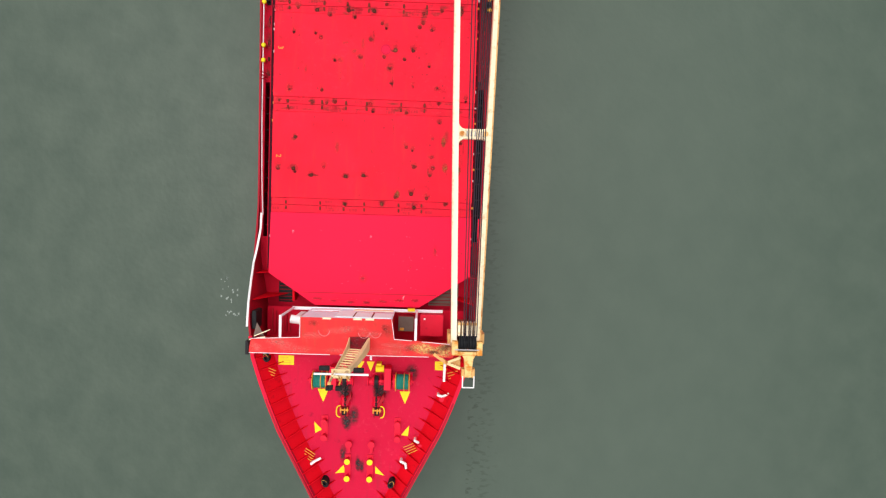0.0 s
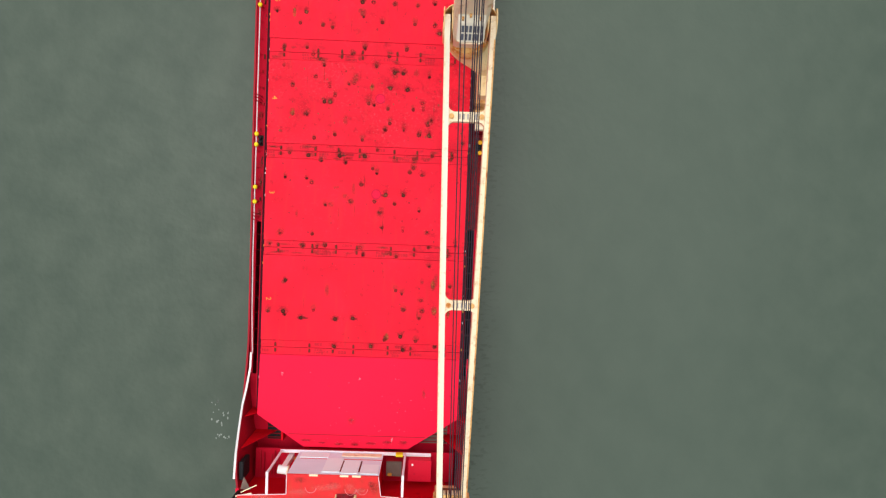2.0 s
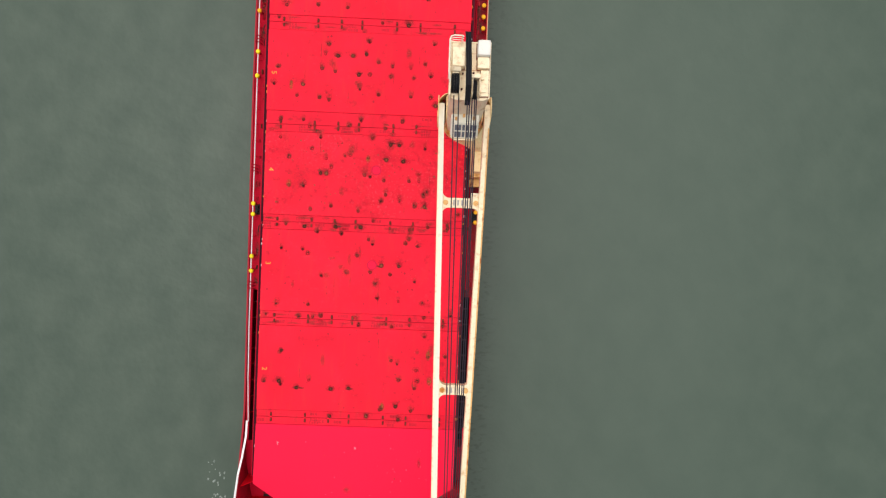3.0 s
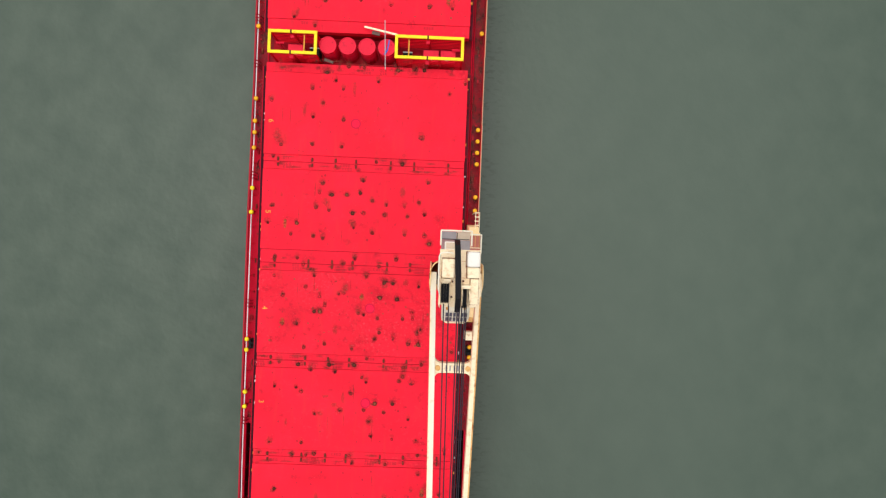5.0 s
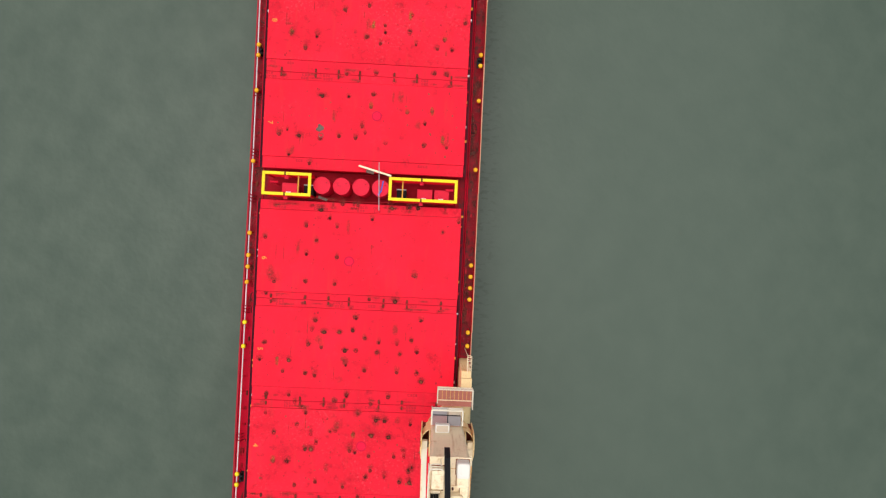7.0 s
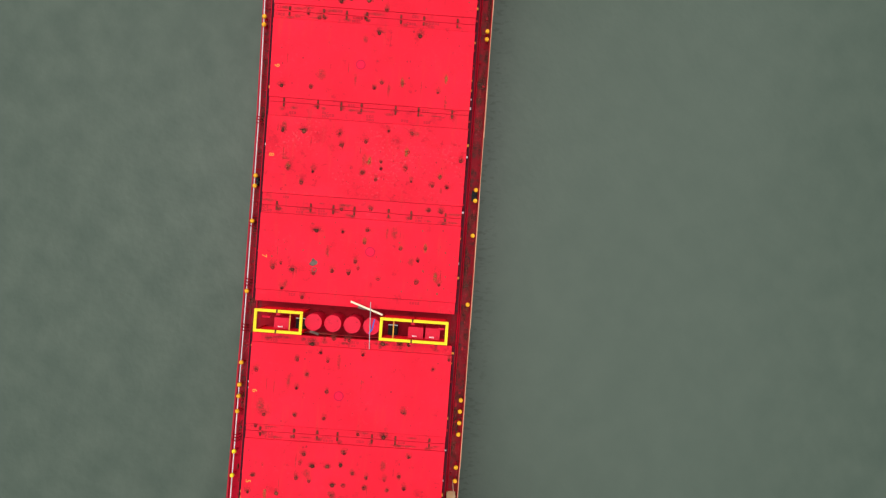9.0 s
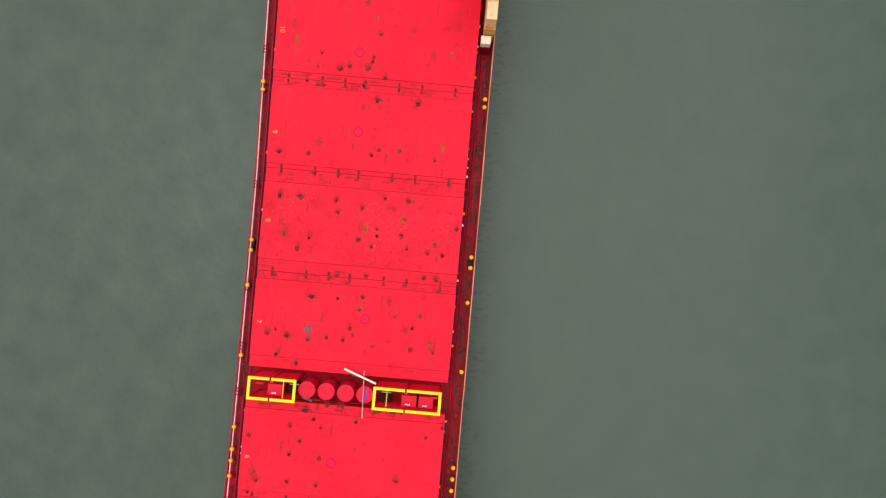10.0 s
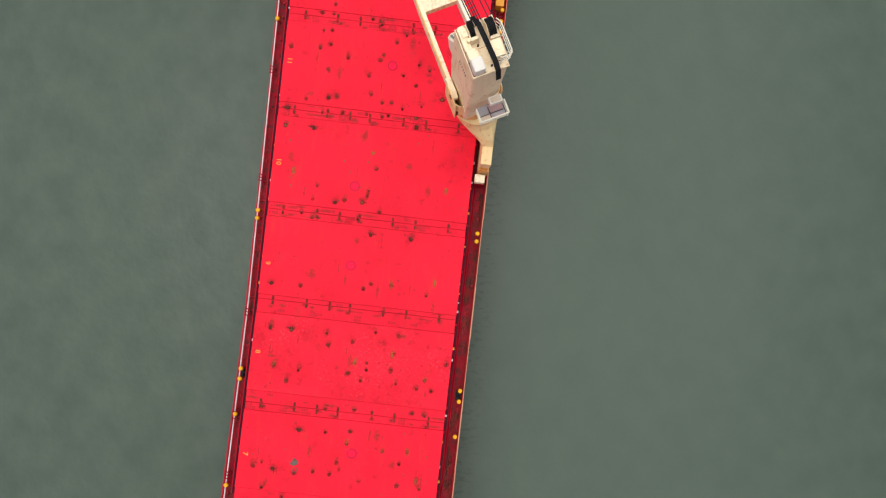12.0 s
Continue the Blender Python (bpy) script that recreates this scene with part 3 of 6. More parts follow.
FEET_FOUR = [(-4.9, 27.4, 'f'), (-7.5, 26.3, 'f'), (-3.9, 26.4, 'n'), (0.8, 26.6, 'n'), (-4.6, 25.4, 'f'), (-6.6, 24.6, 'f'), (2.4, 26.0, 'd'), (3.2, 26.0, 'd'), (5.5, 25.8, 'n'), (-1.6, 24.9, 'f'), (-1.2, 24.9, 'f'), (0.4, 24.8, 's'), (2.1, 24.6, 'd'), (3.6, 24.6, 'd'), (-3.3, 24.6, 'f'), (-2.8, 23.8, 'f'), (-3.8, 23.2, 'd'), (-3.3, 23.2, 'd'), (0.2, 23.2, 'n'), (0.7, 23.1, 'n'), (1.9, 22.8, 'n'), (4.2, 22.8, 'n'), (5.0, 23.4, 'f'), (5.1, 22.8, 'f'), (-6.6, 22.0, 's'), (-5.3, 22.0, 'n'), (2.1, 21.5, 'n'), (1.7, 20.9, 'n'), (3.4, 20.9, 'f'), (5.8, 21.9, 'n'), (5.5, 21.5, 'n'), (5.7, 20.5, 'd'), (-2.8, 20.3, 'n'), (-4.6, 20.0, 'n'), (-0.3, 19.9, 'n'), (4.8, 20.5, 'n'), (8.7, 20.0, 'n'), (1.1, 19.1, 'n')]
FEET_FIVE = [(-3.4, 34.8, 'n'), (-3.7, 33.9, 'f'), (-2.6, 33.8, 'd'), (-1.2, 33.8, 'd'), (0.0, 34.0, 'd'), (0.2, 35.1, 'n'), (6.0, 35.1, 'f'), (1.1, 33.4, 'n'), (2.4, 33.0, 'f'), (4.0, 32.9, 'f'), (5.3, 33.4, 'n'), (-7.9, 32.6, 'f'), (-4.0, 32.6, 'n'), (-2.8, 32.4, 'n'), (-0.7, 32.2, 'd'), (0.3, 32.2, 'f'), (2.2, 32.1, 'n'), (4.3, 32.1, 'n'), (5.8, 32.3, 'n'), (-8.2, 31.1, 'n'), (-6.7, 31.1, 's'), (-5.6, 31.1, 'd'), (-0.5, 30.9, 'n'), (-6.1, 30.1, 'n'), (-4.1, 30.0, 'n'), (-3.3, 29.8, 'n'), (1.2, 30.5, 'n'), (4.1, 30.4, 'n'), (5.8, 30.3, 'f'), (6.3, 29.7, 'd'), (-7.5, 28.0, 'n'), (-5.5, 28.0, 'n'), (-1.4, 27.6, 'f'), (-0.3, 28.1, 'n'), (1.9, 27.5, 'n'), (3.4, 28.1, 'n')]
FEET_SIX = [(-8.0, 37.0, 'f'), (1.3, 36.9, 'n'), (3.6, 36.8, 'd'), (-3.4, 44.7, 'd'), (-2.6, 44.0, 'n'), (-1.9, 43.3, 'n'), (-4.6, 43.2, 'n'), (1.2, 44.1, 'n'), (-1.5, 45.3, 'n'), (-0.1, 45.3, 'n'), (3.0, 45.2, 'd'), (4.5, 45.3, 'n'), (5.3, 45.3, 'd'), (-8.2, 42.0, 'f'), (-3.7, 42.0, 'n'), (-4.5, 40.7, 'n'), (-1.8, 40.5, 'n'), (7.6, 43.2, 'f'), (9.0, 44.2, 'n'), (-4.5, 38.2, 'n'), (-7.3, 38.1, 'n'), (-1.9, 38.1, 'n'), (5.3, 39.1, 'f')]
FEET_SEVEN = [(-3.8, 55.0, 'd'), (-1.4, 55.1, 'n'), (0.8, 55.3, 'n'), (0.6, 54.2, 's'), (-0.1, 52.5, 'n'), (-7.5, 51.4, 'n'), (-6.8, 51.8, 'f'), (-5.7, 51.3, 'd'), (-3.8, 51.1, 'n'), (-2.1, 51.4, 'n'), (-0.6, 51.3, 'n'), (0.2, 51.9, 'f'), (2.1, 51.0, 'f'), (-6.5, 49.6, 'n'), (5.6, 52.9, 'n'), (6.2, 54.1, 's'), (3.9, 53.9, 's'), (5.5, 50.9, 'n'), (7.6, 50.9, 'n'), (7.2, 51.7, 's'), (-4.7, 48.9, 'n'), (-1.7, 57.1, 'n'), (0.9, 57.2, 'f'), (6.1, 57.5, 'f'), (7.4, 57.4, 'f')]
FEET_EIGHT = [(-2.1, 62.8, 'n'), (0.1, 63.3, 'n'), (0.5, 61.7, 's'), (3.8, 62.6, 's'), (-6.8, 60.6, 's'), (-4.5, 60.3, 'n'), (1.6, 61.0, 'n'), (-0.1, 60.5, 'n'), (3.8, 61.1, 'f'), (-5.5, 59.2, 'n'), (1.2, 60.0, 'n'), (7.0, 60.6, 's'), (4.4, 60.0, 'f'), (6.4, 59.8, 'n'), (7.7, 59.7, 'n'), (8.8, 62.2, 'n'), (-7.5, 63.8, 'd'), (-5.6, 63.9, 'd'), (-2.3, 63.9, 'n'), (2.1, 64.5, 'n'), (4.2, 64.4, 'n'), (4.0, 62.7, 'f'), (0.5, 61.6, 's'), (1.6, 61.6, 'n'), (-6.8, 60.5, 'f')]
FEET_NINE = [(0.6, 73.3, 'd'), (4.3, 73.3, 'd'), (-7.9, 67.9, 'd'), (-5.3, 67.9, 'n'), (0.5, 68.3, 'n'), (1.1, 68.8, 'n'), (3.0, 68.9, 's'), (6.9, 69.4, 's'), (6.3, 68.3, 'f'), (-6.0, 74.6, 'n'), (-5.0, 74.3, 'n'), (-0.8, 74.6, 'n')]
FEET_TEN = [(1.1, 75.4, 'n'), (-7.2, 78.5, 's'), (-0.1, 80.8, 's'), (-5.1, 76.0, 'f'), (-3.1, 75.9, 'd'), (-2.2, 76.2, 'n'), (-0.6, 76.2, 'd'), (-0.2, 76.9, 'n'), (-0.1, 77.3, 'f'), (0.3, 79.4, 'f'), (-4.9, 77.2, 'f'), (7.0, 78.2, 's'), (-5.2, 84.1, 'n'), (3.6, 83.7, 'd'), (-8.4, 82.5, 'd'), (-5.8, 82.5, 'd')]
FEET_ELEVEN = [(-8.4, 84.2, 'd'), (-3.4, 84.3, 'n'), (-1.1, 84.4, 'n'), (0.3, 84.3, 'f'), (0.9, 84.5, 'n'), (3.5, 84.6, 'd'), (-5.2, 91.9, 'n'), (-6.0, 91.8, 'f'), (-8.9, 89.9, 'n'), (-6.2, 90.1, 'n'), (-5.2, 90.6, 'n'), (-3.5, 89.5, 'n'), (-0.5, 89.6, 'n'), (-0.2, 90.2, 's'), (0.9, 91.4, 'n'), (3.2, 89.6, 'n'), (4.2, 89.2, 'n'), (-5.1, 88.2, 'n'), (-1.4, 88.0, 'n'), (1.8, 88.4, 'n'), (3.1, 87.6, 'n'), (-1.0, 86.3, 'n'), (-6.9, 85.2, 'n'), (-4.8, 85.6, 'd'), (-4.1, 85.7, 'f'), (0.2, 85.6, 'n'), (1.0, 85.8, 'n'), (2.1, 85.3, 'n'), (3.8, 85.7, 'f'), (5.7, 86.6, 'd'), (1.7, 92.2, 'f')]
FEET_TWELVE = [(-6.4, 93.5, 'n'), (-5.3, 93.5, 'f'), (-1.6, 93.4, 'n'), (-0.7, 93.0, 'n'), (-5.2, 94.4, 'n')]
SOCKETS = [FEET_ONE, FEET_TWO, FEET_THREE, FEET_FOUR, FEET_FIVE, FEET_SIX, FEET_SEVEN, FEET_EIGHT, FEET_NINE, FEET_TEN, FEET_ELEVEN, FEET_TWELVE]
PAIR_X = [-7.52, -4.46, -2.36, -0.5, 2.61, 4.7, 7.77]
NUMBER_Y = [None, 5.36, 14.95, 23.4, 32.05, 40.2, 52.4, 61.6, 69.7, 79.1, 88.6, None]
RINGS = [None, None, (1.12, 15.11), (1.21, 23.67), None, (-0.67, 40.23), (1.2, 53.43), None, (-0.9, 70.32), (-1.41, 77.62), (0.74, 89.24), None]


def socket_mesh(seed, ring_paint, centre):
    """A raised, battered round foot with a lashing hole."""
    rng = random.Random(seed)
    g = Geo()
    n = 11
    wob = [rng.uniform(0.86, 1.14) for _ in range(n)]
    prof = [(0.23, 0.0), (0.19, 0.05), (0.145, 0.055), (0.12, 0.015)]
    for r, z in prof:
        g.v += [(r * wob[i] * math.cos(2 * math.pi * i / n), r * wob[i] * math.sin(2 * math.pi * i / n), z) for i in range(n)]
    for k in range(3):
        for i in range(n):
            j = (i + 1) % n
            g.f.append((k * n + i, k * n + j, (k + 1) * n + j, (k + 1) * n + i))
    g.f.append(tuple(3 * n + i for i in range(n)))
    me = g.mesh("lashing_socket")
    for m in (ring_paint, centre, HOLE):
        me.materials.append(m)
    for p in me.polygons:
        if len(p.vertices) > 4:
            p.material_index = 1
        elif rng.random() < 0.3:
            p.material_index = 2
    return me


def pair_mesh():
    """Two container feet on a doubler plate at a seam."""
    g = Geo().box(-0.10, 0.10, -0.45, 0.45, 0, 0.012)
    for y in (-0.25, 0.25):
        g.box(-0.075, -0.035, y - 0.15, y + 0.15, 0.012, 0.09).box(0.035, 0.075, y - 0.15, y + 0.15, 0.012, 0.09)
        g.box(-0.035, 0.035, y + 0.11, y + 0.15, 0.012, 0.09).box(-0.035, 0.035, y - 0.15, y - 0.11, 0.012, 0.09)
        g.box(-0.035, 0.035, y - 0.11, y + 0.11, 0.012, 0.05)
    me = g.mesh("container_foot")
    for m in (FOOT, BEAM, DULLBRASS, HOLE):
        me.materials.append(m)
    for p in me.polygons:
        if abs(p.center.z - 0.05) < 0.002 and abs(p.center.x) < 0.01 and p.normal.z > 0.9:
            p.material_index = 2
        elif p.center.z < 0.02:
            p.material_index = 1
        elif p.normal.z > 0.9 and abs(p.center.x) < 0.01:
            p.material_index = 3
    return me


SOCKET_MES = {"n": [socket_mesh(1, RUSTY, MARK), socket_mesh(2, RUSTY, COAMING), socket_mesh(3, COAMING, HOLE)],
              "f": [socket_mesh(4, MARK, HOLE), socket_mesh(5, COAMING, COVER)],
              "d": [socket_mesh(6, RUSTY, DULLBRASS), socket_mesh(7, HOLE, RUSTY)],
              "s": [socket_mesh(8, MARK, DULLBRASS)]}
PAIR_ME = pair_mesh()


def stain_part(spots, material, parent, name):
    """Soft-edged patches: each spot is (x, y, z, rx, ry, dy)."""
    v, f, fade = [], [], []
    for x, y, z, rx, ry, dy in spots:
        k = len(v)
        v.append((x, y, z))
        fade.append(1.0)
        for r, q in ((0.35, 0.8), (0.7, 0.35), (1.0, 0.0)):
            for i in range(14):
                a = 2 * math.pi * i / 14
                v.append((x + rx * r * math.cos(a), y + ry * r * math.sin(a) + dy * r, z))
                fade.append(q)
        for i in range(14):
            j = (i + 1) % 14
            f.append((k, k + 1 + i, k + 1 + j))
            for c in (0, 1):
                b = k + 1 + c * 14
                f.append((b + i, b + 14 + i, b + 14 + j, b + j))
    me = bpy.data.meshes.new(name)
    me.from_pydata(v, [], f)
    at = me.attributes.new("fade", "FLOAT", "POINT")
    at.data.foreach_set("value", fade)
    me.materials.append(material)
    ob = new(name, me)
    ob.parent = parent
    ob.visible_shadow = True
    return tagged(ob, kind="stuff")


def text_part(body, size, x, y, z, rz, material, parent, name="number"):
    cu = bpy.data.curves.new(name, "FONT")
    cu.body, cu.size, cu.align_x, cu.align_y, cu.extrude, cu.offset = body, size, "CENTER", "CENTER", 0.003, 0.0
    tmp = bpy.data.objects.new(name, cu)
    scene.collection.objects.link(tmp)
    me = bpy.data.meshes.new_from_object(tmp.evaluated_get(bpy.context.evaluated_depsgraph_get()))
    bpy.data.objects.remove(tmp)
    me.materials.clear()
    ob = part(name, me, material, parent)
    ob.matrix_basis = pose(x, y, z, 0, 0, rz)
    return ob


def hatch_cover(k):
    rng = random.Random(100 + k)
    y0, y1 = SEAMS[k], SEAMS[k + 1]
    if k == 5:
        y1 = 45.47
    if k == 6:
        y0 = 48.31
    fresh = k == 0
    wide = cover_edge((y0 + y1) / 2)
    drift = 0.65 * min(0.0, cover_edge(y1) + 8.9)
    wear = ["freshly painted, with a chamfered front edge", "with dark oil stains round the lashing sockets"][0 if fresh else 1]
    c = thing("hatch_cover", "red steel hatch cover " + wear if NUMBER_Y[k] is None else f"red steel hatch cover numbered {k + 1}, with stained lashing sockets", "hatch cover", "hatch covers")
    lo, hi = y0 + (0.016 if not fresh else 0), y1 - 0.016
    # beams at the ends carry the container feet
    a = lo + {0: 0.0, 4: 1.2, 6: 1.05, 7: 1.1, 8: 0.42}.get(k, 0.62)
    b = hi - {5: 0.85, 7: 1.25}.get(k, 0.68)
    paint = COVER_FRESH if fresh else (COVER_WORN if k in (3, 7) else COVER)
    g = Geo()
    if fresh:
        g.prism([(-4.75, lo), (4.75, lo), (9.3, -5.1), (HX1, b), (cover_edge(b), b), (-9.0, -5.2)], 8.1, 9.0)
    else:
        g.prism([(cover_edge(a), a), (HX1, a), (HX1, b), (cover_edge(b), b)], 8.1, 9.0)
    part("panel", g, paint, c, bevel=0.03)
    if not fresh:
        part("end_beam", Geo().prism([(cover_edge(lo) + 0.03, lo), (HX1 - 0.03, lo), (HX1 - 0.03, a - 0.022), (cover_edge(a) + 0.03, a - 0.022)], 8.15, 8.95), BEAM, c, bevel=0.02)
    else:
        part("weld_seam", Geo().bar((-6.1, -6.9, 9.0), (6.3, -6.9, 9.0), 0.06, 0.03), MARK, c)
    part("end_beam", Geo().prism([(cover_edge(b) + 0.03, b + 0.022), (HX1 - 0.03, b + 0.022), (HX1 - 0.03, hi), (cover_edge(hi) + 0.03, hi)], 8.15, 8.95), BEAM, c, bevel=0.02)
    # panel lines of the plating
    if not fresh:
        for x in (-4.9, 0.15, 5.1):
            part("weld_seam", Geo().box(x - 0.006, x + 0.006, a + 0.1, b - 0.1, 8.99, 9.004), BEAM, c)
    if k < 11 and k != 5:
        for x in PAIR_X:
            ob = part("container_foot", PAIR_ME, RUSTY, c)
            ob.matrix_basis = pose(x + drift + rng.uniform(-0.03, 0.03), y1 - 0.01, 8.952) @ Matrix.Diagonal((0.95, 1.0, 1.0, 1.0))
    rust, dark, olive, smudge = [], [], [], []
    for x, y, q in SOCKETS[k]:
        z = 9.0 if a < y < b else 8.95
        x, y = x + rng.uniform(-0.04, 0.04), y + rng.uniform(-0.04, 0.04)
        if q != "s" or rng.random() < 0.5:
            ob = part("lashing_socket", rng.choice(SOCKET_MES[q]), RUSTY, c)
            s = {"f": 0.5, "d": 0.8}.get(q, 0.66) * rng.uniform(0.88, 1.1)
            ob.matrix_basis = pose(x, y, z, 0, 0, rng.uniform(0, 360)) @ Matrix.Diagonal((s, s, 1, 1))
        zz = z + 0.005 + rng.uniform(0, 0.003)
        if rng.random() < 0.25:
            smudge.append((x + rng.uniform(-0.2, 0.2), y + 0.2, zz + 0.002, rng.uniform(0.35, 0.8), rng.uniform(0.5, 1.1), rng.uniform(0.1, 0.6)))
        if q == "d":
            dark.append((x, y, zz, rng.uniform(0.28, 0.5), rng.uniform(0.26, 0.45), rng.uniform(0.0, 0.3)))
            if rng.random() < 0.4:
                dark.append((x + rng.uniform(-0.3, 0.3), y + rng.uniform(-0.1, 0.15), zz + 0.003, rng.uniform(0.3, 0.7), rng.uniform(0.1, 0.16), 0.05))
            smudge.append((x, y + 0.1, zz + 0.002, rng.uniform(0.7, 1.3), rng.uniform(0.5, 0.9), 0.2))
        elif q == "s":
            olive.append((x, y, zz, rng.uniform(0.16, 0.3), rng.uniform(0.28, 0.6), rng.uniform(-0.15, 0.2)))
        else:
            rust.append((x, y, zz, rng.uniform(0.22, 0.42), rng.uniform(0.25, 0.55), rng.uniform(0.0, 0.4)))
            if rng.random() < 0.35:
                dark.append((x + rng.uniform(-0.1, 0.1), y, zz + 0.003, rng.uniform(0.22, 0.34), rng.uniform(0.2, 0.3), 0.1))
    for n in range(2 if fresh else 5):
        rust.append((rng.uniform(-8, 8.4), rng.uniform(a + 0.5, b - 0.5), 9.004, rng.uniform(0.15, 0.5), rng.uniform(0.2, 0.9), 0))
    if not fresh and k < 11:
        for x in PAIR_X:
            (dark if rng.random() < 0.3 else rust).append((x + rng.uniform(-0.3, 0.3), y1 - rng.uniform(0.1, 0.6), 8.958, rng.uniform(0.25, 0.5), rng.uniform(0.15, 0.35), 0))
            dark.append((x + drift + rng.uniform(-0.04, 0.04), y1 + rng.uniform(-0.25, 0.2), 8.9655, 0.18, 0.3, 0.1))
        for _ in range(9):
            rust.append((rng.uniform(-8.4, 8.8), y1 + rng.choice((-0.45, -0.3, 0.3, 0.45)), 8.9585, rng.uniform(0.3, 1.1), rng.uniform(0.08, 0.2), 0))
    for i in range(0 if fresh else 6):
        smudge.append((rng.uniform(-8.2, 8.4), rng.uniform(a + 0.9, b - 0.9), 9.0095 + i * 0.0002, rng.uniform(0.3, 1.0), rng.uniform(0.3, 0.9), 0))
    freckle = Geo()
    for _ in range(10 if fresh else rng.randint(45, 80)):
        x, y, r = rng.uniform(-8.5, 9.0), rng.uniform(a + 0.2, b - 0.2), rng.uniform(0.015, 0.05)
        if not fresh or (y > -4.6):
            n = rng.randint(4, 6)
            st = rng.uniform(0.6, 2.2)
            freckle.prism([(x + px * r, y + py * r * st) for px, py in circle(0, 0, 1.0, n, rng.uniform(0, 3))], 9.0, 9.0035)
    spot = Geo()
    for _ in range(0 if fresh else rng.randint(14, 26)):
        x, y, r = rng.uniform(-8.4, 8.9), rng.uniform(a + 0.3, b - 0.3), rng.uniform(0.05, 0.11)
        n = rng.randint(6, 8)
        spot.prism([(x + r * rng.uniform(0.5, 1.1) * math.cos(2 * math.pi * i / n), y + r * rng.uniform(0.6, 1.4) * math.sin(2 * math.pi * i / n)) for i in range(n)], 9.0, 9.0045)
    if spot.v:
        tagged(part("paint_scab", spot, (DULLBRASS, MARK, MARK)[k % 3], c), kind="stuff")
    tagged(part("rust_freckle", freckle, MARK if k % 3 else RUSTY, c), kind="stuff")
    run = []
    for _ in range(0 if fresh else 5):
        run.append((rng.uniform(-8, 8.6), rng.uniform(a + 1, b - 1), 9.0115, rng.uniform(0.04, 0.09), rng.uniform(0.4, 1.2), 0))
    if run:
        stain_part(run, STAIN_RUST, c, "rust_run")
    if fresh:
        for i in range(7):
            rust.append((-4.6 + i * 1.5, rng.uniform(-7.85, -7.2), 9.0055, rng.uniform(0.4, 0.7), rng.uniform(0.08, 0.2), 0))
            smudge.append((-4.2 + i * 1.4, -7.5, 9.0105, 0.68, 0.4, 0))
    for spots, m in ((smudge, SMUDGE), (rust, STAIN_RUST), (dark, STAIN_DARK), (olive, STAIN_OLIVE)):
        if spots:
            stain_part(spots, m, c, "stain")
    # small stencilled marks too worn to read
    marks = Geo()
    for x in PAIR_X[:-1]:
        if rng.random() < 0.2:
            continue
        side = rng.choice((-1.35, 0.35))
        for yy in ((b + 0.22, b + 0.52) if rng.random() < 0.7 else (b + 0.36,)) + ((a - 0.3,) if not fresh and rng.random() < 0.35 else ()):
            x0 = x + side + rng.uniform(-0.1, 0.15)
            for j in range(rng.randint(3, 4)):
                w = rng.uniform(0.13, 0.19)
                for y_, h in ((-0.11, 0.04), (0.07, 0.04)) + (((-0.02, 0.035),) if rng.random() < 0.5 else ()):
                    marks.box(x0, x0 + w, yy + y_, yy + y_ + h, 8.943, 8.953)
                marks.box(x0, x0 + 0.045, yy - 0.07, yy + 0.07, 8.943, 8.9525)
                if rng.random() < 0.6:
                    marks.box(x0 + w - 0.045, x0 + w, yy - 0.07, yy + 0.07, 8.943, 8.9525)
                x0 += w + 0.07
    tagged(part("worn_marking", marks, MARK, c), kind="stuff")
    if NUMBER_Y[k] is not None:
        text_part(str(k + 1), 0.64, wide + 0.58, NUMBER_Y[k], 9.004, -90, OCHRE, c)
    if RINGS[k]:
        x, y = RINGS[k]
        ring = Geo()
        n = 24
        for r, z in ((0.46, 9.0), (0.46, 9.03), (0.34, 9.03), (0.34, 9.0)):
            ring.v += [(x + r * math.cos(2 * math.pi * i / n), y + r * math.sin(2 * math.pi * i / n), z) for i in range(n)]
        ring.f += [(q * n + i, q * n + (i + 1) % n, (q + 1) * n + (i + 1) % n, (q + 1) * n + i) for q in range(3) for i in range(n)]
        part("manhole_ring", ring, FOREDECK, c)
        part("manhole_lid", Geo().prism(circle(x, y, 0.335, 20), 8.99, 9.012), COVER_FRESH, c)
    # side stoppers along the edges
    for x in (wide, HX1 - 0.02):
        for j in range(9):
            y = y0 + (j + 0.5) / 9 * (y1 - y0) + rng.uniform(-0.4, 0.4)
            x = cover_edge(y) + 0.02 if x < 0 else x
            if fresh and y < -4.6:
                continue
            s = -1 if x < 0 else 1
            d, w = rng.uniform(0.1, 0.2), rng.uniform(0.05, 0.12)
            part("side_cleat", Geo().box(min(x, x + s * d), max(x, x + s * d), y - w, y + w, 8.45, 8.62), rng.choice((COAMING, MARK, FOOT, OCHRE, RAIL_GREY)), c)
    return c


for k in range(12):
    hatch_cover(k)

# scuffed patch of dried cement with a shackle on cover seven
g = Geo()
rng = random.Random(9)
for i in range(14):
    a, r = rng.uniform(0, 6.28), rng.uniform(0, 0.3)
    x, y, q, h = -3.85 + r * math.cos(a), 52.1 + r * math.sin(a), rng.uniform(0.12, 0.24), rng.uniform(0.05, 0.12)
    g.loft([[(*p, 9.0 + z) for p in circle(x, y, q * f, 10, a)] for f, z in ((1.0, 0.0), (0.85, h * 0.6), (0.4, h))])
tagged(part("cement_lump", g, GREY), "grey lump of dried cement on a red hatch cover", "debris")
tagged(part("lifting_ring", Geo().pipe([(*p, 9.04) for p in circle(-3.72, 51.45, 0.2, 16) + [(-3.52, 51.45)]], 0.03), GREY), "grey steel ring lying on a red hatch cover", "ring")
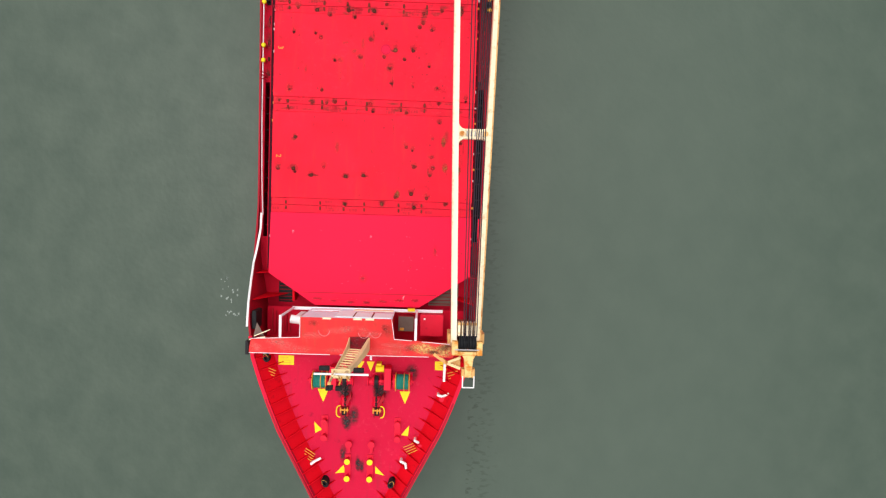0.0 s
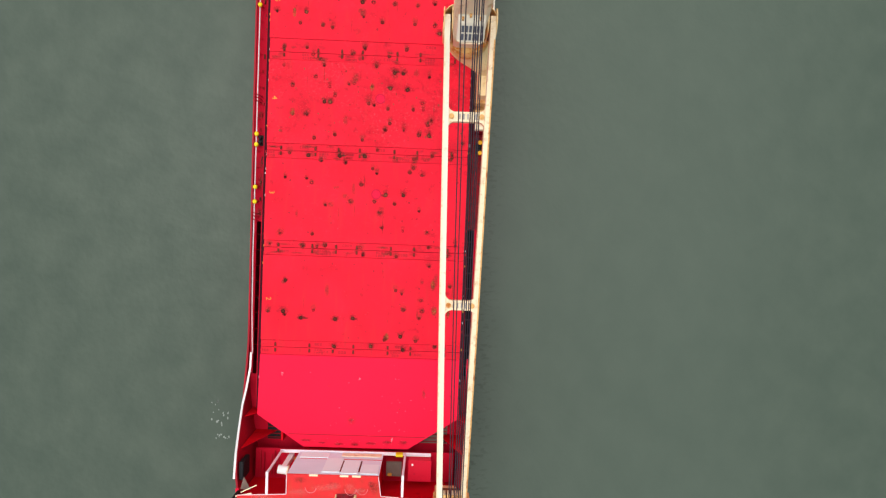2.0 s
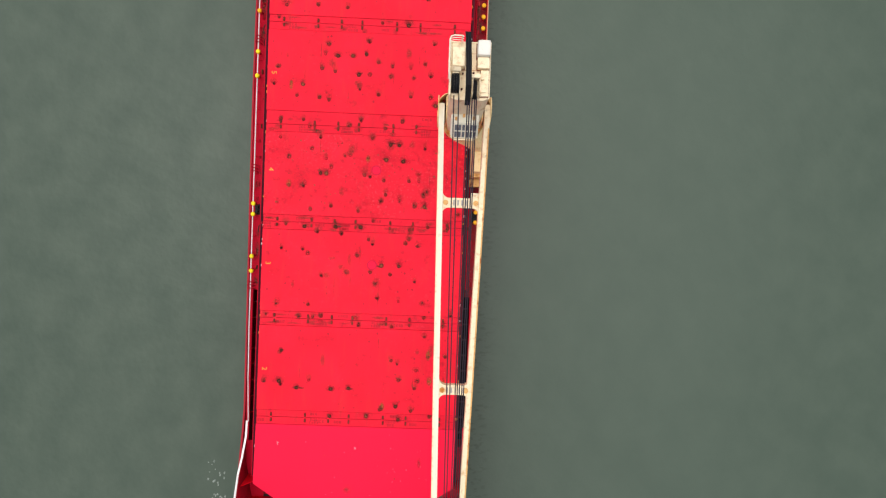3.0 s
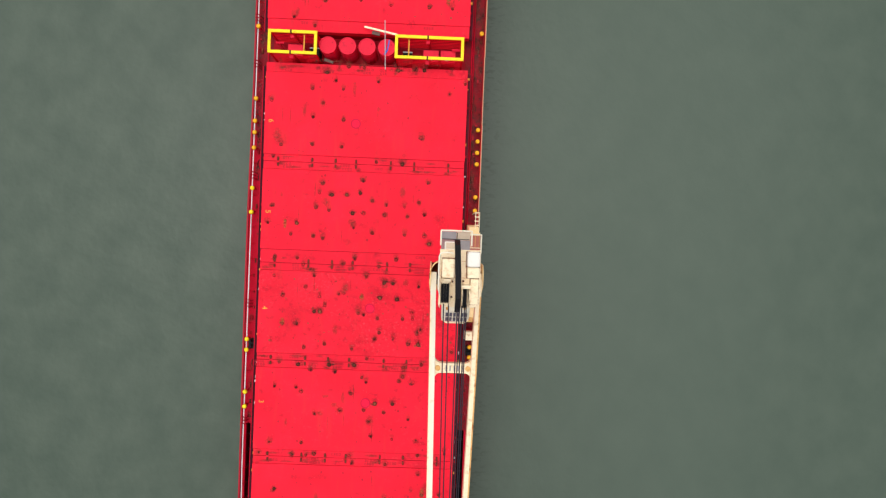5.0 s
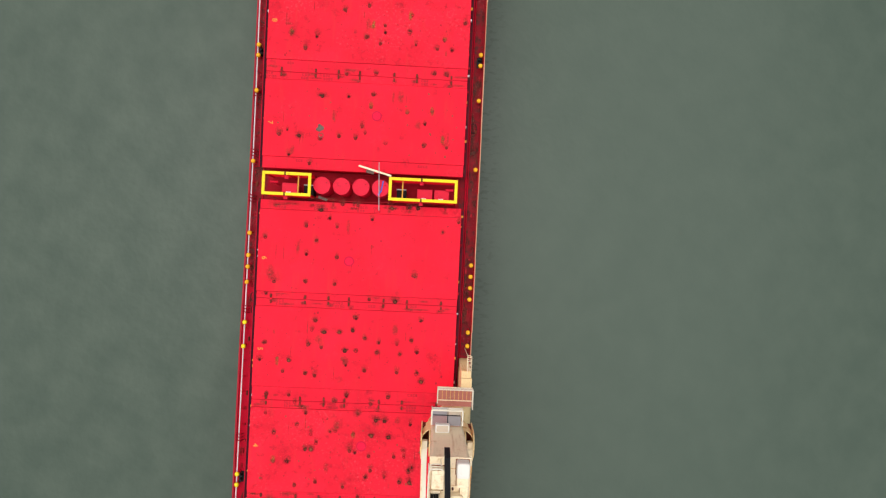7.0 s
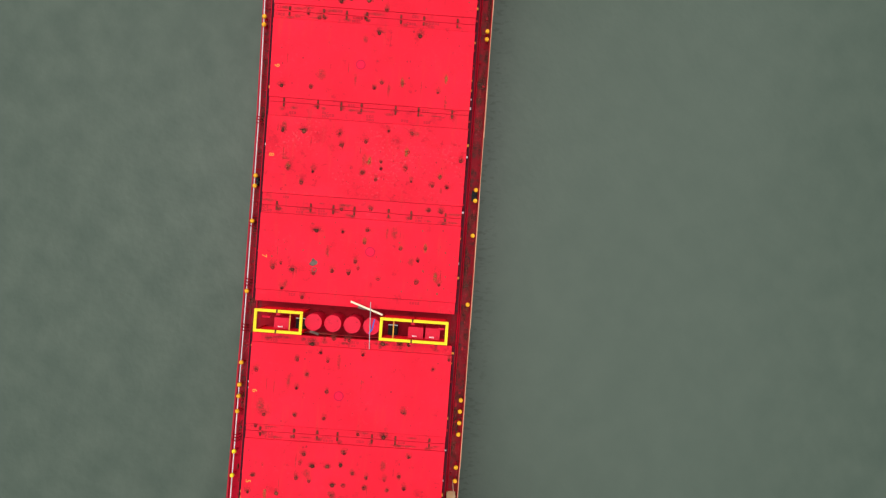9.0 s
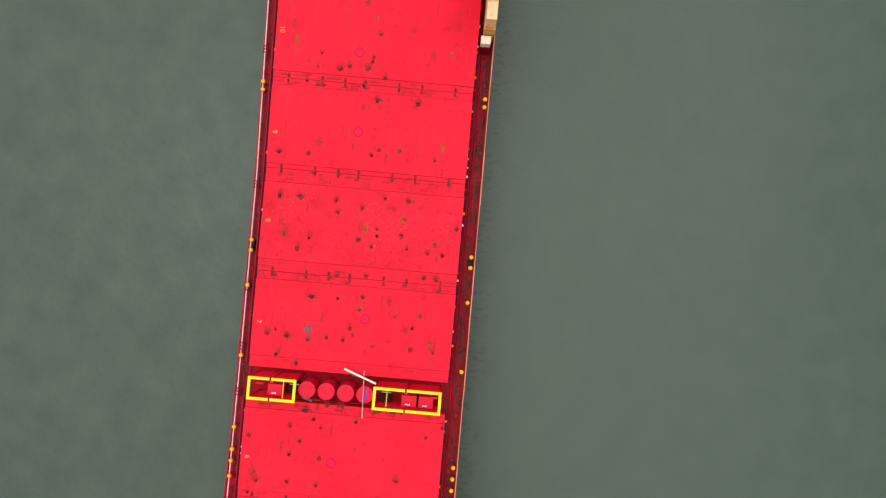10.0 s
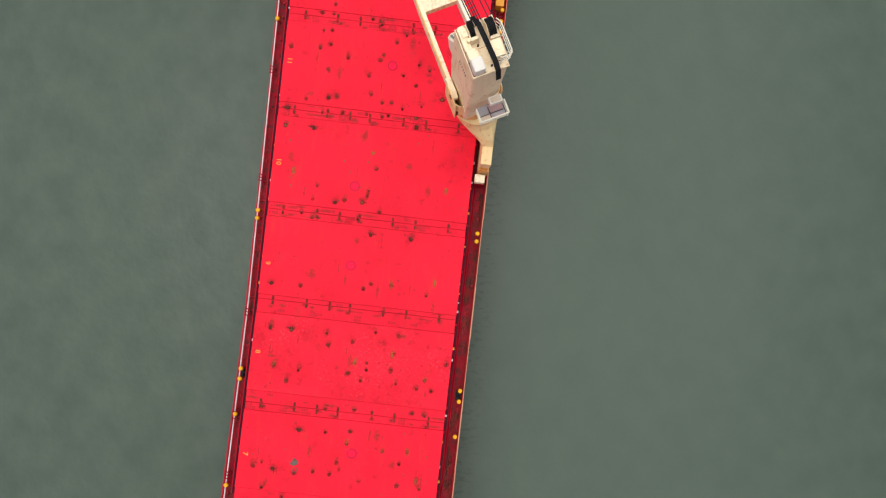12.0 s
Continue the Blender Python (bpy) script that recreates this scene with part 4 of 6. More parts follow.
g = Geo()
for i in range(38):
    x, y = (rng.uniform(-8, 8), rng.uniform(-7, 0)) if i % 2 else (rng.uniform(3.5, 8), rng.uniform(-6.5, -1.5))
    if abs(x) > 4.5 and y < -4.5:
        continue
    g.prism(circle(x, y, rng.uniform(0.015, 0.045), 5, rng.uniform(0, 6)), 9.0, 9.005)
for x, y in ((-6.9, -1.4), (0.1, -1.6), (3.2, -7.2)):
    for j in range(3):
        g.bar((x + j * 0.05, y + rng.uniform(-0.2, 0.2), 9.002), (x + j * 0.05 + 0.06, y + rng.uniform(-0.2, 0.3), 9.002), 0.05, 0.008)
tagged(part("paint_chips", g, CHIP), "scattered pale paint chips on the red cover", "paint chips", kind="stuff")


# ---- cranes ----
def rail_box(parent, x0, x1, y0, y1, z, h, material, name="guard_rail", open_side=True):
    """A three-sided guard rail: posts and three courses of pipe."""
    g = Geo()
    for q in (1.0, 0.66, 0.33):
        zz = z + h * q
        g.pipe([(x0, y1, zz), (x0, y0, zz), (x1, y0, zz), (x1, y1, zz)], 0.055 if q == 1.0 else 0.022, 6)
    part(name, g, material, parent)
    post = Geo()
    for x, y in ((x0, y0), (x1, y0), (x0, y1), (x1, y1), ((x0 + x1) / 2, y0)):
        post.rod((x, y, z), (x, y, z + h), 0.03, 6)
    part("rail_post", post, material, parent)


def sheave(parent, x, y, z, r, w, name="sheave"):
    g = Geo()
    n = 20
    for i in range(3):
        x0 = x - w / 2 + i * w / 3
        prof = [(x0, r * 0.2), (x0, r), (x0 + w / 9, r), (x0 + w / 6, r * 0.9), (x0 + w * 2 / 9, r), (x0 + w / 3 - 0.02, r), (x0 + w / 3 - 0.02, r * 0.2)]
        g.loft([[(px, y + pr * math.cos(2 * math.pi * k / n), z + pr * math.sin(2 * math.pi * k / n)) for k in range(n)] for px, pr in prof])
    part(name, g, BLACK, parent, "black grooved wire sheave")


def deck_crane(label, at, base, shift, ahead, beams):
    """A slewing deck crane. Its own y points along the jib, z 0 is the ship's deck datum."""
    c = thing("deck_crane", label, "deck crane", "deck cranes", at=at)
    # slewing base and its shoulders
    part("slewing_base", Geo().loft([[(*p, z) for p in circle(0, 0.95, r, 28)] for z, r in ((15.6, 1.6), (16.1, 1.72), (16.9, 1.72), (17.2, 1.6))]), HEAD_RUST, c, smooth=True)
    for sx in (-1, 1):
        # heel brackets: rounded cheek plates beside the house
        arc = [(0.9 * math.cos(a), 0.9 * math.sin(a)) for a in [math.pi * i / 10 for i in range(11)]]
        prof = [(-0.2, 17.0), (1.75, 17.0)] + [(0.78 + y * 1.02, 19.3 + z) for y, z in arc]
        for off in (1.3, 1.9):
            g = Geo().loft([[(sx * (off - 0.04), y, z) for y, z in prof], [(sx * (off + 0.04), y, z) for y, z in prof]])
            part("heel_bracket", g, PEDESTAL, c)
        part("heel_pin", Geo().rod((sx * 1.36, 0.8, 19.5), (sx * 1.98, 0.8, 19.5), 0.2, 14), BLACK, c)
        # curved guard plate round the heel
        arc = [(sx * (1.15 + 0.82 * math.sin(t)), 0.75 - 1.05 * math.cos(t)) for t in [math.pi / 2 * i / 8 for i in range(9)]] + [(sx * 1.97, 1.3), (sx * 1.9, 1.9)]
        g = Geo().loft([[(x, y, 17.2), (x * 0.975, y + 0.03, 17.2), (x * 0.975, y + 0.03, 19.5), (x, y, 19.5)] for x, y in arc])
        part("heel_guard", g, PEDESTAL, c, "curved cream guard plate")
        # dark rusty box added to stand in for the heel's shaded inside
        part("heel_shade_box", Geo().box(min(sx * 1.36, sx * 1.84), max(sx * 1.36, sx * 1.84), -0.12, 1.5, 17.0, 17.9), RUSTY, c)
    top = part("house_frame", Geo().box(-1.0, 1.0, -0.85, 1.9, 16.8, 17.3), CREAM, c)
    top.matrix_basis = pose(shift, ahead, 0)
    house = Geo()
    lev = [(16.9, 1.0, -0.8, 1.95), (19.5, 1.06, -0.95, 2.1), (22.4, 1.12, -1.1, 2.2), (26.5, 1.16, -1.15, 2.05), (28.3, 1.15, -1.15, 1.95)]
    house.loft([[(-x, a, z), (-x * 0.85, a - 0.08, z), (x * 0.85, a - 0.08, z), (x, a, z), (x, b, z), (x * 0.75, b + 0.15, z), (-x * 0.75, b + 0.15, z), (-x, b, z)] for z, x, a, b in lev])
    part("house", house, CREAM, top, "cream painted crane house with rust runs", bevel=0.05)
    # roof with two white casings, a rim and a side rail
    part("roof_casing", Geo().box(0.34, 1.08, -0.75, 0.35, 28.3, 29.15), CREAM, top, "cream roof casing", bevel=0.08)
    part("roof_casing", Geo().box(-1.12, -0.36, -1.2, -0.3, 28.3, 29.2), CASING_WHITE, top, "white roof casing", bevel=0.16)
    part("roof_casing", Geo().loft([[(0.62, 0.5, 28.3), (1.1, 0.5, 28.3), (1.1, 1.9, 28.3), (0.62, 1.9, 28.3)], [(0.66, 0.5, 28.9), (1.06, 0.5, 28.9), (1.06, 1.9, 28.45), (0.66, 1.9, 28.45)]]), CREAM, top, bevel=0.03)
    part("roof_casing", Geo().box(-1.1, -0.4, -0.3, 0.35, 28.3, 28.85), CREAM, top, bevel=0.08)
    part("roof_casing", Geo().box(-1.1, -0.62, 0.4, 1.9, 28.3, 28.6), CREAM, top, bevel=0.04)
    part("roof_rim", Geo().pipe([(1.13, -0.95, 28.9), (1.17, 1.9, 28.75), (1.15, 2.05, 28.3)], 0.05), CREAM, top)
    for x0, x1, y0, y1 in ((0.34, 1.08, -0.75, 0.35), (-1.12, -0.36, -1.2, -0.3), (-1.1, -0.4, -0.3, 0.35), (-1.1, -0.62, 0.4, 1.9)):
        part("casing_skirt", Geo().box(x0 - 0.035, x1 + 0.035, y0 - 0.035, y1 + 0.035, 28.29, 28.34), DULLBRASS, top, "rusted seam round a casing")
    part("roof_seam", Geo().box(-1.12, 1.12, 0.36, 0.385, 28.29, 28.315).box(-0.36, 0.34, -0.62, -0.595, 28.29, 28.31), CREAM_RUST, top)
    for x, y, q in ((0.15, -0.9, 0.07), (-0.2, 0.55, 0.06), (0.42, 0.6, 0.05), (0.45, 1.5, 0.06), (-0.9, 1.75, 0.05)):
        part("roof_fitting", Geo().rod((x, y, 28.3), (x, y, 28.5), q, 8), FOOT, top)
    hatch = Geo().box(0.5, 0.9, -0.55, -0.1, 29.15, 29.19)
    part("casing_hatch", hatch, CREAM, top, bevel=0.02)
    rr = Geo()
    for z, r in ((29.95, 0.04), (29.55, 0.025), (29.15, 0.025)):
        rr.pipe([(1.16, 1.3, z - 0.3), (1.26, 0.9, z), (1.26, -0.85, z), (1.2, -1.05, z), (1.02, -1.12, z), (0.56, -1.12, z), (0.48, -1.05, z)], r)
    for x, y in ((1.26, 0.9), (1.26, -0.1), (1.26, -0.85), (0.56, -1.12)):
        rr.rod((x, y, 28.3), (x, y, 29.95), 0.03, 6)
    for x, y in ((1.24, -0.6), (1.24, 0.5)):
        rr.rod((x, y, 28.3), (1.26, y, 28.9), 0.025, 6)
    part("roof_rail", rr, CREAM_CLEAN, top, "cream guard rail round the roof")
    part("sheave_box", Geo().loft([[(0.54, 0.4, 28.25), (1.14, 0.4, 28.25), (1.14, 0.75, 28.25), (0.54, 0.75, 28.25)], [(0.54, 0.4, 29.2), (1.14, 0.4, 29.2), (1.14, 0.6, 29.0), (0.54, 0.6, 29.0)]]), CREAM, top, bevel=0.03)
    part("sheave_box", Geo().box(-0.62, -0.08, 0.75, 0.95, 28.25, 29.0), CREAM, top, bevel=0.03)
    sheave(top, 0.86, 1.25, 28.75, 0.58, 0.44)
    sheave(top, -0.28, 1.55, 28.6, 0.55, 0.24)
    for x in (0.58, 1.13, -0.57, -0.16):
        part("sheave_cheek", Geo().loft([[(x - 0.02, 0.6, 28.2), (x - 0.02, 2.2, 27.9), (x - 0.02, 1.9, 28.8), (x - 0.02, 1.3, 29.1), (x - 0.02, 0.8, 28.9)], [(x + 0.02, 0.6, 28.2), (x + 0.02, 2.2, 27.9), (x + 0.02, 1.9, 28.8), (x + 0.02, 1.3, 29.1), (x + 0.02, 0.8, 28.9)]]), CREAM, top)
    for z in (19.4,):
        part("weld_band", Geo().box(-1.08, 1.08, -0.9, 1.9, z, z + 0.04), CREAM, top)
    part("roof_edge", Geo().box(-1.2, 1.2, -1.28, -1.2, 28.22, 28.36).box(-1.2, -1.13, -1.2, 2.0, 28.22, 28.34).box(1.13, 1.2, -1.2, 2.0, 28.22, 28.34), CREAM, top, "rust-stained roof edge")
    part("roof_fitting", Geo().rod((-0.7, 0.9, 28.6), (-0.7, 0.9, 28.9), 0.12, 10).box(-0.95, -0.6, 1.2, 1.7, 28.6, 28.72), CREAM, top)
    # the black cable run over the roof and down the back
    for dx in (-0.11, 0.0, 0.11):
        run = [(0.08, 2.4, 28.3), (0.1, 1.5, 29.35), (0.14, 0.2, 29.5), (0.2, -1.0, 29.5), (0.22, -1.55, 29.25), (0.22, -1.85, 28.4)]
        part("cable", Geo().loft([[(x + dx + 0.06 * math.cos(2 * math.pi * i / 8), y, z + 0.06 * math.sin(2 * math.pi * i / 8)) for i in range(8)] for x, y, z in run]), BLACK, top, "black cable over the roof", smooth=True)
    # operator's cab on the front
    cab = Geo().loft([[(-0.92, 2.1, 22.4), (0.92, 2.1, 22.4), (0.92, 3.2, 22.4), (0.6, 3.4, 22.4), (-0.6, 3.4, 22.4), (-0.92, 3.2, 22.4)],
                      [(-0.92, 2.1, 23.4), (0.92, 2.1, 23.4), (0.92, 3.4, 23.4), (0.6, 3.6, 23.4), (-0.6, 3.6, 23.4), (-0.92, 3.4, 23.4)],
                      [(-0.9, 2.0, 24.9), (0.9, 2.0, 24.9), (0.9, 2.6, 24.65), (0.6, 2.75, 24.6), (-0.6, 2.75, 24.6), (-0.9, 2.6, 24.65)]])
    cb = part("cab", cab, CREAM_CLEAN, top, "white operator's cab with a window grid", bevel=0.05)
    for i in range(6):
        for j in range(2):
            x = -0.68 + i * 0.25
            f0, f1 = 0.12 + j * 0.42, 0.45 + j * 0.42
            q = lambda f, dx: (x + dx, 3.62 + (2.77 - 3.62) * f, 23.42 + (24.62 - 23.42) * f)
            ring = [q(f0, -0.085), q(f0, 0.085), q(f1, 0.085), q(f1, -0.085)]
            part("window_pane", Geo().loft([[(a, b + 0.01, z + 0.01) for a, b, z in ring], [(a, b - 0.01, z - 0.01) for a, b, z in ring]]), GLASS, cb)
    part("cab_lip", Geo().pipe([(-0.9, 3.45, 23.35), (-0.6, 3.66, 23.35), (0.6, 3.66, 23.35), (0.9, 3.45, 23.35)], 0.045), CREAM, top)
    for x, y in ((-0.55, 2.5), (0.1, 2.35), (0.6, 2.55)):
        part("cab_roof_fitting", Geo().box(x - 0.07, x + 0.07, y - 0.1, y + 0.1, 24.7, 24.98), CREAM_RUST, top, bevel=0.02)
    # back platforms
    for x0, x1, y0, y1, m in ((-0.95, 0.02, -1.86, -1.2, PLATE_GREY), (0.03, 1.06, -1.86, -1.2, PLATFORM_RED), (-0.95, 0.02, -2.45, -1.87, PLATE_CREAM), (0.03, 1.06, -2.45, -1.87, PLATE_GREY)):
        part("platform_plate", Geo().box(x0, x1, y0, y1, 21.5, 21.58), m, top, bevel=0.01)
    rail_box(top, -1.0, 1.1, -2.5, -1.5, 21.6, 1.0, CREAM_CLEAN)
    part("cooling_unit", Geo().box(-0.1, 0.85, -1.75, -1.2, 22.9, 23.4), CASING_WHITE, top, "cream cooling unit", bevel=0.06)
    part("unit_grille", Geo().box(0.0, 0.75, -1.68, -1.28, 23.4, 23.42), PLATE_CREAM, top)
    part("platform_frame", Geo().box(-0.05, 0.0, -2.4, -1.4, 21.6, 21.63).box(-0.9, 1.0, -1.95, -1.9, 21.6, 21.63), ROPE_STEEL, top)
    # plate and ladder on the side, lettering too small to read
    for j in range(6):
        part("side_marking", Geo().box(1.13, 1.17, -0.2 + j * 0.2, -0.14 + j * 0.2, 25.7, 26.0), BLACK, top)
        part("side_marking", Geo().box(-1.17, -1.13, -0.2 + j * 0.2, -0.14 + j * 0.2, 25.7, 26.0), BLACK, top)
    for o in list(top.children):
        o.parent = c
        lower = o.name.split(".")[0] in ("platform_plate", "platform_frame", "guard_rail", "rail_post", "cooling_unit", "unit_grille")
        o.matrix_basis = pose(base if lower else shift, 0 if lower else ahead, 0)
    # jib: two tapered box girders with gusseted cross beams
    for sx in (-1, 1):
        g = Geo()
        rows = [(0.5, 1.66, 0.2, 19.25, 19.75), (0.95, 1.66, 0.21, 19.0, 19.95), (2.2, 1.65, 0.2, 18.6, 19.75), (8.0, 1.55, 0.215, 18.0, 19.0), (22.0, 1.34, 0.225, 17.9, 18.85), (37.3, 1.07, 0.22, 18.4, 19.2)]
        if sx < 0:
            rows = [(y, x - 0.35 * max(0.0, (y - 8) / 29) ** 1.1, w, z0, z1) for y, x, w, z0, z1 in rows]
        g.loft([[(sx * (x - w), y, z0), (sx * (x + w), y, z0), (sx * (x + w), y, z1), (sx * (x - w), y, z1)] for y, x, w, z0, z1 in rows])
        jl = part("jib_girder", g, CREAM_CLEAN if sx > 0 else CREAM, c, "cream painted jib box girder, rust on its edges", bevel=0.03)
        fl = Geo()
        for (y0, x0, w0, _, t0), (y1, x1, w1, _, t1) in zip(rows[2:], rows[3:]):
            fl.bar((sx * (x0 + w0 - 0.05), y0, t0 + 0.02), (sx * (x1 + w1 - 0.05), y1, t1 + 0.02), 0.10, 0.06)
        part("flange", fl, CREAM_RUST if sx < 0 else CREAM, jl)
    for y, w in beams:
        x = 1.70 - (y / 36.6) * 0.62 - 0.2
        h, r = w, 0.5 if w < 0.5 else 0.12
        poly = []
        for sx, sy in ((1, 1), (-1, 1), (-1, -1), (1, -1)):
            arc = [(sx * (x - r + r * math.sin(a)), sy * (h + r - r * math.cos(a))) for a in [math.pi / 2 * i / 5 for i in range(6)]]
            edge = [(sx * x, sy * (h + r))]
            arc = arc + edge
            poly += arc if (sx * sy) < 0 else list(reversed(arc))
        part("cross_beam", Geo().prism([(px, y + py) for px, py in poly], 18.15, 18.78), CREAM if y < 30 else CREAM_RUST, c)
        if w < 0.5:
            for sx in (-1, 1):
                part("rope_guide", Geo().rod((sx * (x - 0.25), y, 18.78), (sx * (x - 0.25), y, 18.95), 0.2, 10), CREAM_RUST, c)
            for j in range(5):
                part("guide_roller", Geo().rod((-0.7 + j * 0.3, y - 0.2, 18.85), (-0.7 + j * 0.3, y + 0.2, 18.85), 0.05, 8), GALV, c)
    # head with its sheaves, nose and loop
    part("jib_head", Geo().box(-1.05, -0.62, 37.15, 38.2, 18.5, 19.7).box(0.78, 1.22, 37.15, 38.2, 18.5, 19.7).box(-0.62, 0.78, 37.95, 38.25, 18.6, 19.5), HEAD_RUST, c, "rust-streaked jib head", bevel=0.05)
    part("head_floor", Geo().box(-0.62, 0.85, 35.7, 37.9, 18.4, 18.55), RUSTY, c)
    for i in range(5):
        x = -0.48 + i * 0.3
        part("sheave_block", Geo().box(x - 0.09, x + 0.09, 35.8, 36.75, 18.55, 19.5), CREAM, c, bevel=0.02)
        part("sheave_block_cap", Geo().box(x - 0.1, x + 0.1, 35.75, 35.95, 19.5, 19.56), CREAM_RUST, c)
    sheave(c, -0.26, 37.25, 19.2, 0.58, 0.62)
    sheave(c, 0.4, 37.25, 19.2, 0.58, 0.62)
    part("head_crossbar", Geo().rod((-0.8, 37.75, 19.75), (1.0, 37.75, 19.75), 0.05, 8), GALV, c)
    part("jib_nose", Geo().loft([[(x0 - 0.05, y, z0), (x1 - 0.05, y, z0), (x1 - 0.05, y, z1), (x0 - 0.05, y, z1)] for y, x0, x1, z0, z1 in ((38.2, -0.5, 0.5, 18.7, 19.6), (38.5, -0.34, 0.34, 18.7, 19.6), (39.3, -0.28, 0.28, 18.8, 19.5), (39.9, -0.26, 0.26, 18.9, 19.45))]), HEAD_RUST, c, bevel=0.05)
    part("nose_tip", Geo().box(-0.55, -0.33, 39.25, 39.95, 18.8, 19.4).box(0.23, 0.45, 39.25, 39.95, 18.8, 19.4), CREAM_RUST, c, bevel=0.05)
    part("nose_loop", Geo().pipe([(-0.5, 39.8, 19.4), (-0.5, 40.7, 19.3), (0.35, 40.7, 19.3), (0.35, 39.8, 19.4)], 0.05), WHITE, c)
    # wire ropes from the top sheaves to the head
    for x0, y0, z0, x1 in ((1.06, 1.9, 28.5, 0.39), (0.77, 1.9, 28.5, 0.24), (0.26, 2.2, 28.6, 0.02), (0.13, 2.2, 28.5, -0.12), (-0.01, 2.0, 28.6, -0.27), (-0.17, 1.9, 28.6, -0.42), (-0.27, 1.9, 28.5, -0.58)):
        part("wire_rope", Geo().rod((x0, y0, z0), (x1, 36.8, 19.75), 0.036, 6), ROPE_STEEL, c)
    return c


deck_crane("cream deck crane, jib stowed along the ship towards the bow", pose(8.47, 28.2, 0, 0, 0, 180.2), 0.16, 0.16, 0.0, ((7.65, 0.36), (21.7, 0.36)))
deck_crane("cream deck crane slewed inboard, jib over the hatch covers", pose(8.55, 84.0, 0, 0, 0, 27.4), 0.02, -0.25, 0.25, ((9.0, 1.1), (22.4, 0.6)))


def pedestal(label, ax, ay, flip):
    """The crane's foundation: a fin on the ship's side that widens into a round column."""
    p = thing("crane_pedestal", label, "crane pedestal", "crane pedestals")
    g = Geo()
    n = 24
    d = 2.0 if flip else 0.0
    fore, taper = (4.6, 2.9) if flip else (3.8, 2.2)
    top = 1.6 if flip else 2.0

    def ring(z, f):
        out = []
        for i in range(n):
            a = 2 * math.pi * i / n
            rx, ry = math.cos(a), math.sin(a)
            k = 1 / max(abs(rx), abs(ry))
            bx, by = 10.17 + 0.46 * rx * k, ay + (1.7 if ry > 0 else taper) * ry * k
            cx, cy = ax + top * rx, ay + (-0.95 if flip else 0.7) + top * ry
            out.append((bx + (cx - bx) * f, by + (cy - by) * f, z))
        return out

    g.loft([ring(6.9, 0), ring(12.4, 0), ring(13.3, 0.3), ring(14.3, 0.82), ring(15.0, 1.0), ring(15.7, 1.0)])
    part("column", g, PEDESTAL, p, "cream column widening upwards from a narrow fin")
    part("fin", Geo().box(9.705, 10.635, ay + 1.5, ay + 2.62, 6.9, 12.35), PEDESTAL, p, "narrow cream fin below the column", bevel=0.04)
    part("fin", Geo().box(9.705, 10.635, ay - fore, ay - taper + 0.1, 6.9, 12.3), PEDESTAL, p, "narrow cream fin below the column", bevel=0.04)
    for s in (1,):
        y = ay + s * 2.62
        part("fin", Geo().loft([[(9.75, y - 0.01, 6.9), (10.55, y - 0.01, 6.9), (10.55, y + s * 0.8, 6.9), (9.75, y + s * 0.8, 6.9)], [(9.75, y - 0.01, 12.0), (10.55, y - 0.01, 12.0), (10.55, y + s * 0.5, 11.6), (9.75, y + s * 0.5, 11.6)]]), PEDESTAL, p)
    part("rust_step", Geo().box(9.72, 10.6, ay - fore - 0.3, ay - fore + 0.01, 6.9, 10.6), CREAM_RUST, p)
    part("rust_step", Geo().box(9.7, 10.6, ay - fore - (0.95 if flip else 0.42), ay - fore - 0.3, 6.9, 8.0), SIDEDECK if not flip else CREAM_RUST, p)
    part("junction_box", Geo().box(9.5 + d * 0.15, 10.4 + d * 0.1, ay - 5.0 - d, ay - 4.25 - d, 8.7, 9.6), CREAM, p, "cream box on a bracket", bevel=0.05)
    part("bracket", Geo().box(9.55 + d * 0.15, 10.4 + d * 0.1, ay - 5.05 - d, ay - 4.2 - d, 6.9, 8.7), COAMING, p)
    for j in range(6):
        y = ay + 2.55 + j * 0.36
        arc = [(10.2 + 0.42 * math.sin(t), y + 0.04 * math.cos(t), 11.4 - 0.28 * math.cos(t)) for t in [math.pi * i / 6 for i in range(7)]]
        part("ladder_hoop", Geo().pipe(arc, 0.03, 6), CREAM, p)
    part("ladder_rail", Geo().pipe([(10.61, ay + 2.5, 11.4), (10.61, ay + 4.4, 11.4)], 0.03), CREAM, p)
    part("ladder_rail", Geo().pipe([(10.25, ay + 2.5, 11.7), (10.25, ay + 4.4, 11.7), (10.25, ay + 4.4, 6.9)], 0.03), CREAM, p)
    if flip:
        for j in range(9):
            part("grating_bar", Geo().box(7.75 + j * 0.33, 7.79 + j * 0.33, ay + 1.35, ay + 2.38, 14.75, 14.8), CREAM_RUST, p)
        part("landing_plate", Geo().box(7.72, 10.48, ay + 0.85, ay + 2.33, 14.70, 14.74), LANDING, p, "faded red landing plate")
        part("landing_edge", Geo().box(7.7, 10.5, ay + 2.34, ay + 2.4, 14.72, 14.84).box(7.7, 10.5, ay + 1.3, ay + 1.36, 14.72, 14.84), CREAM, p)
        g = Geo()
        for zz, r in ((15.85, 0.04), (15.5, 0.025), (15.15, 0.025)):
            g.pipe([(7.7, ay + 1.3, zz), (7.7, ay + 2.4, zz), (10.5, ay + 2.4, zz), (10.5, ay + 0.9, zz)], r)
        for x in (7.7, 8.6, 9.5, 10.5):
            g.rod((x, ay + 2.4, 14.8), (x, ay + 2.4, 15.85), 0.03, 6)
        part("landing_rail", g, CREAM_CLEAN, p, "cream guard rail of the landing")
    return p


pedestal("cream crane pedestal with rust runs on the ship's side", 8.5, 28.2, 1)
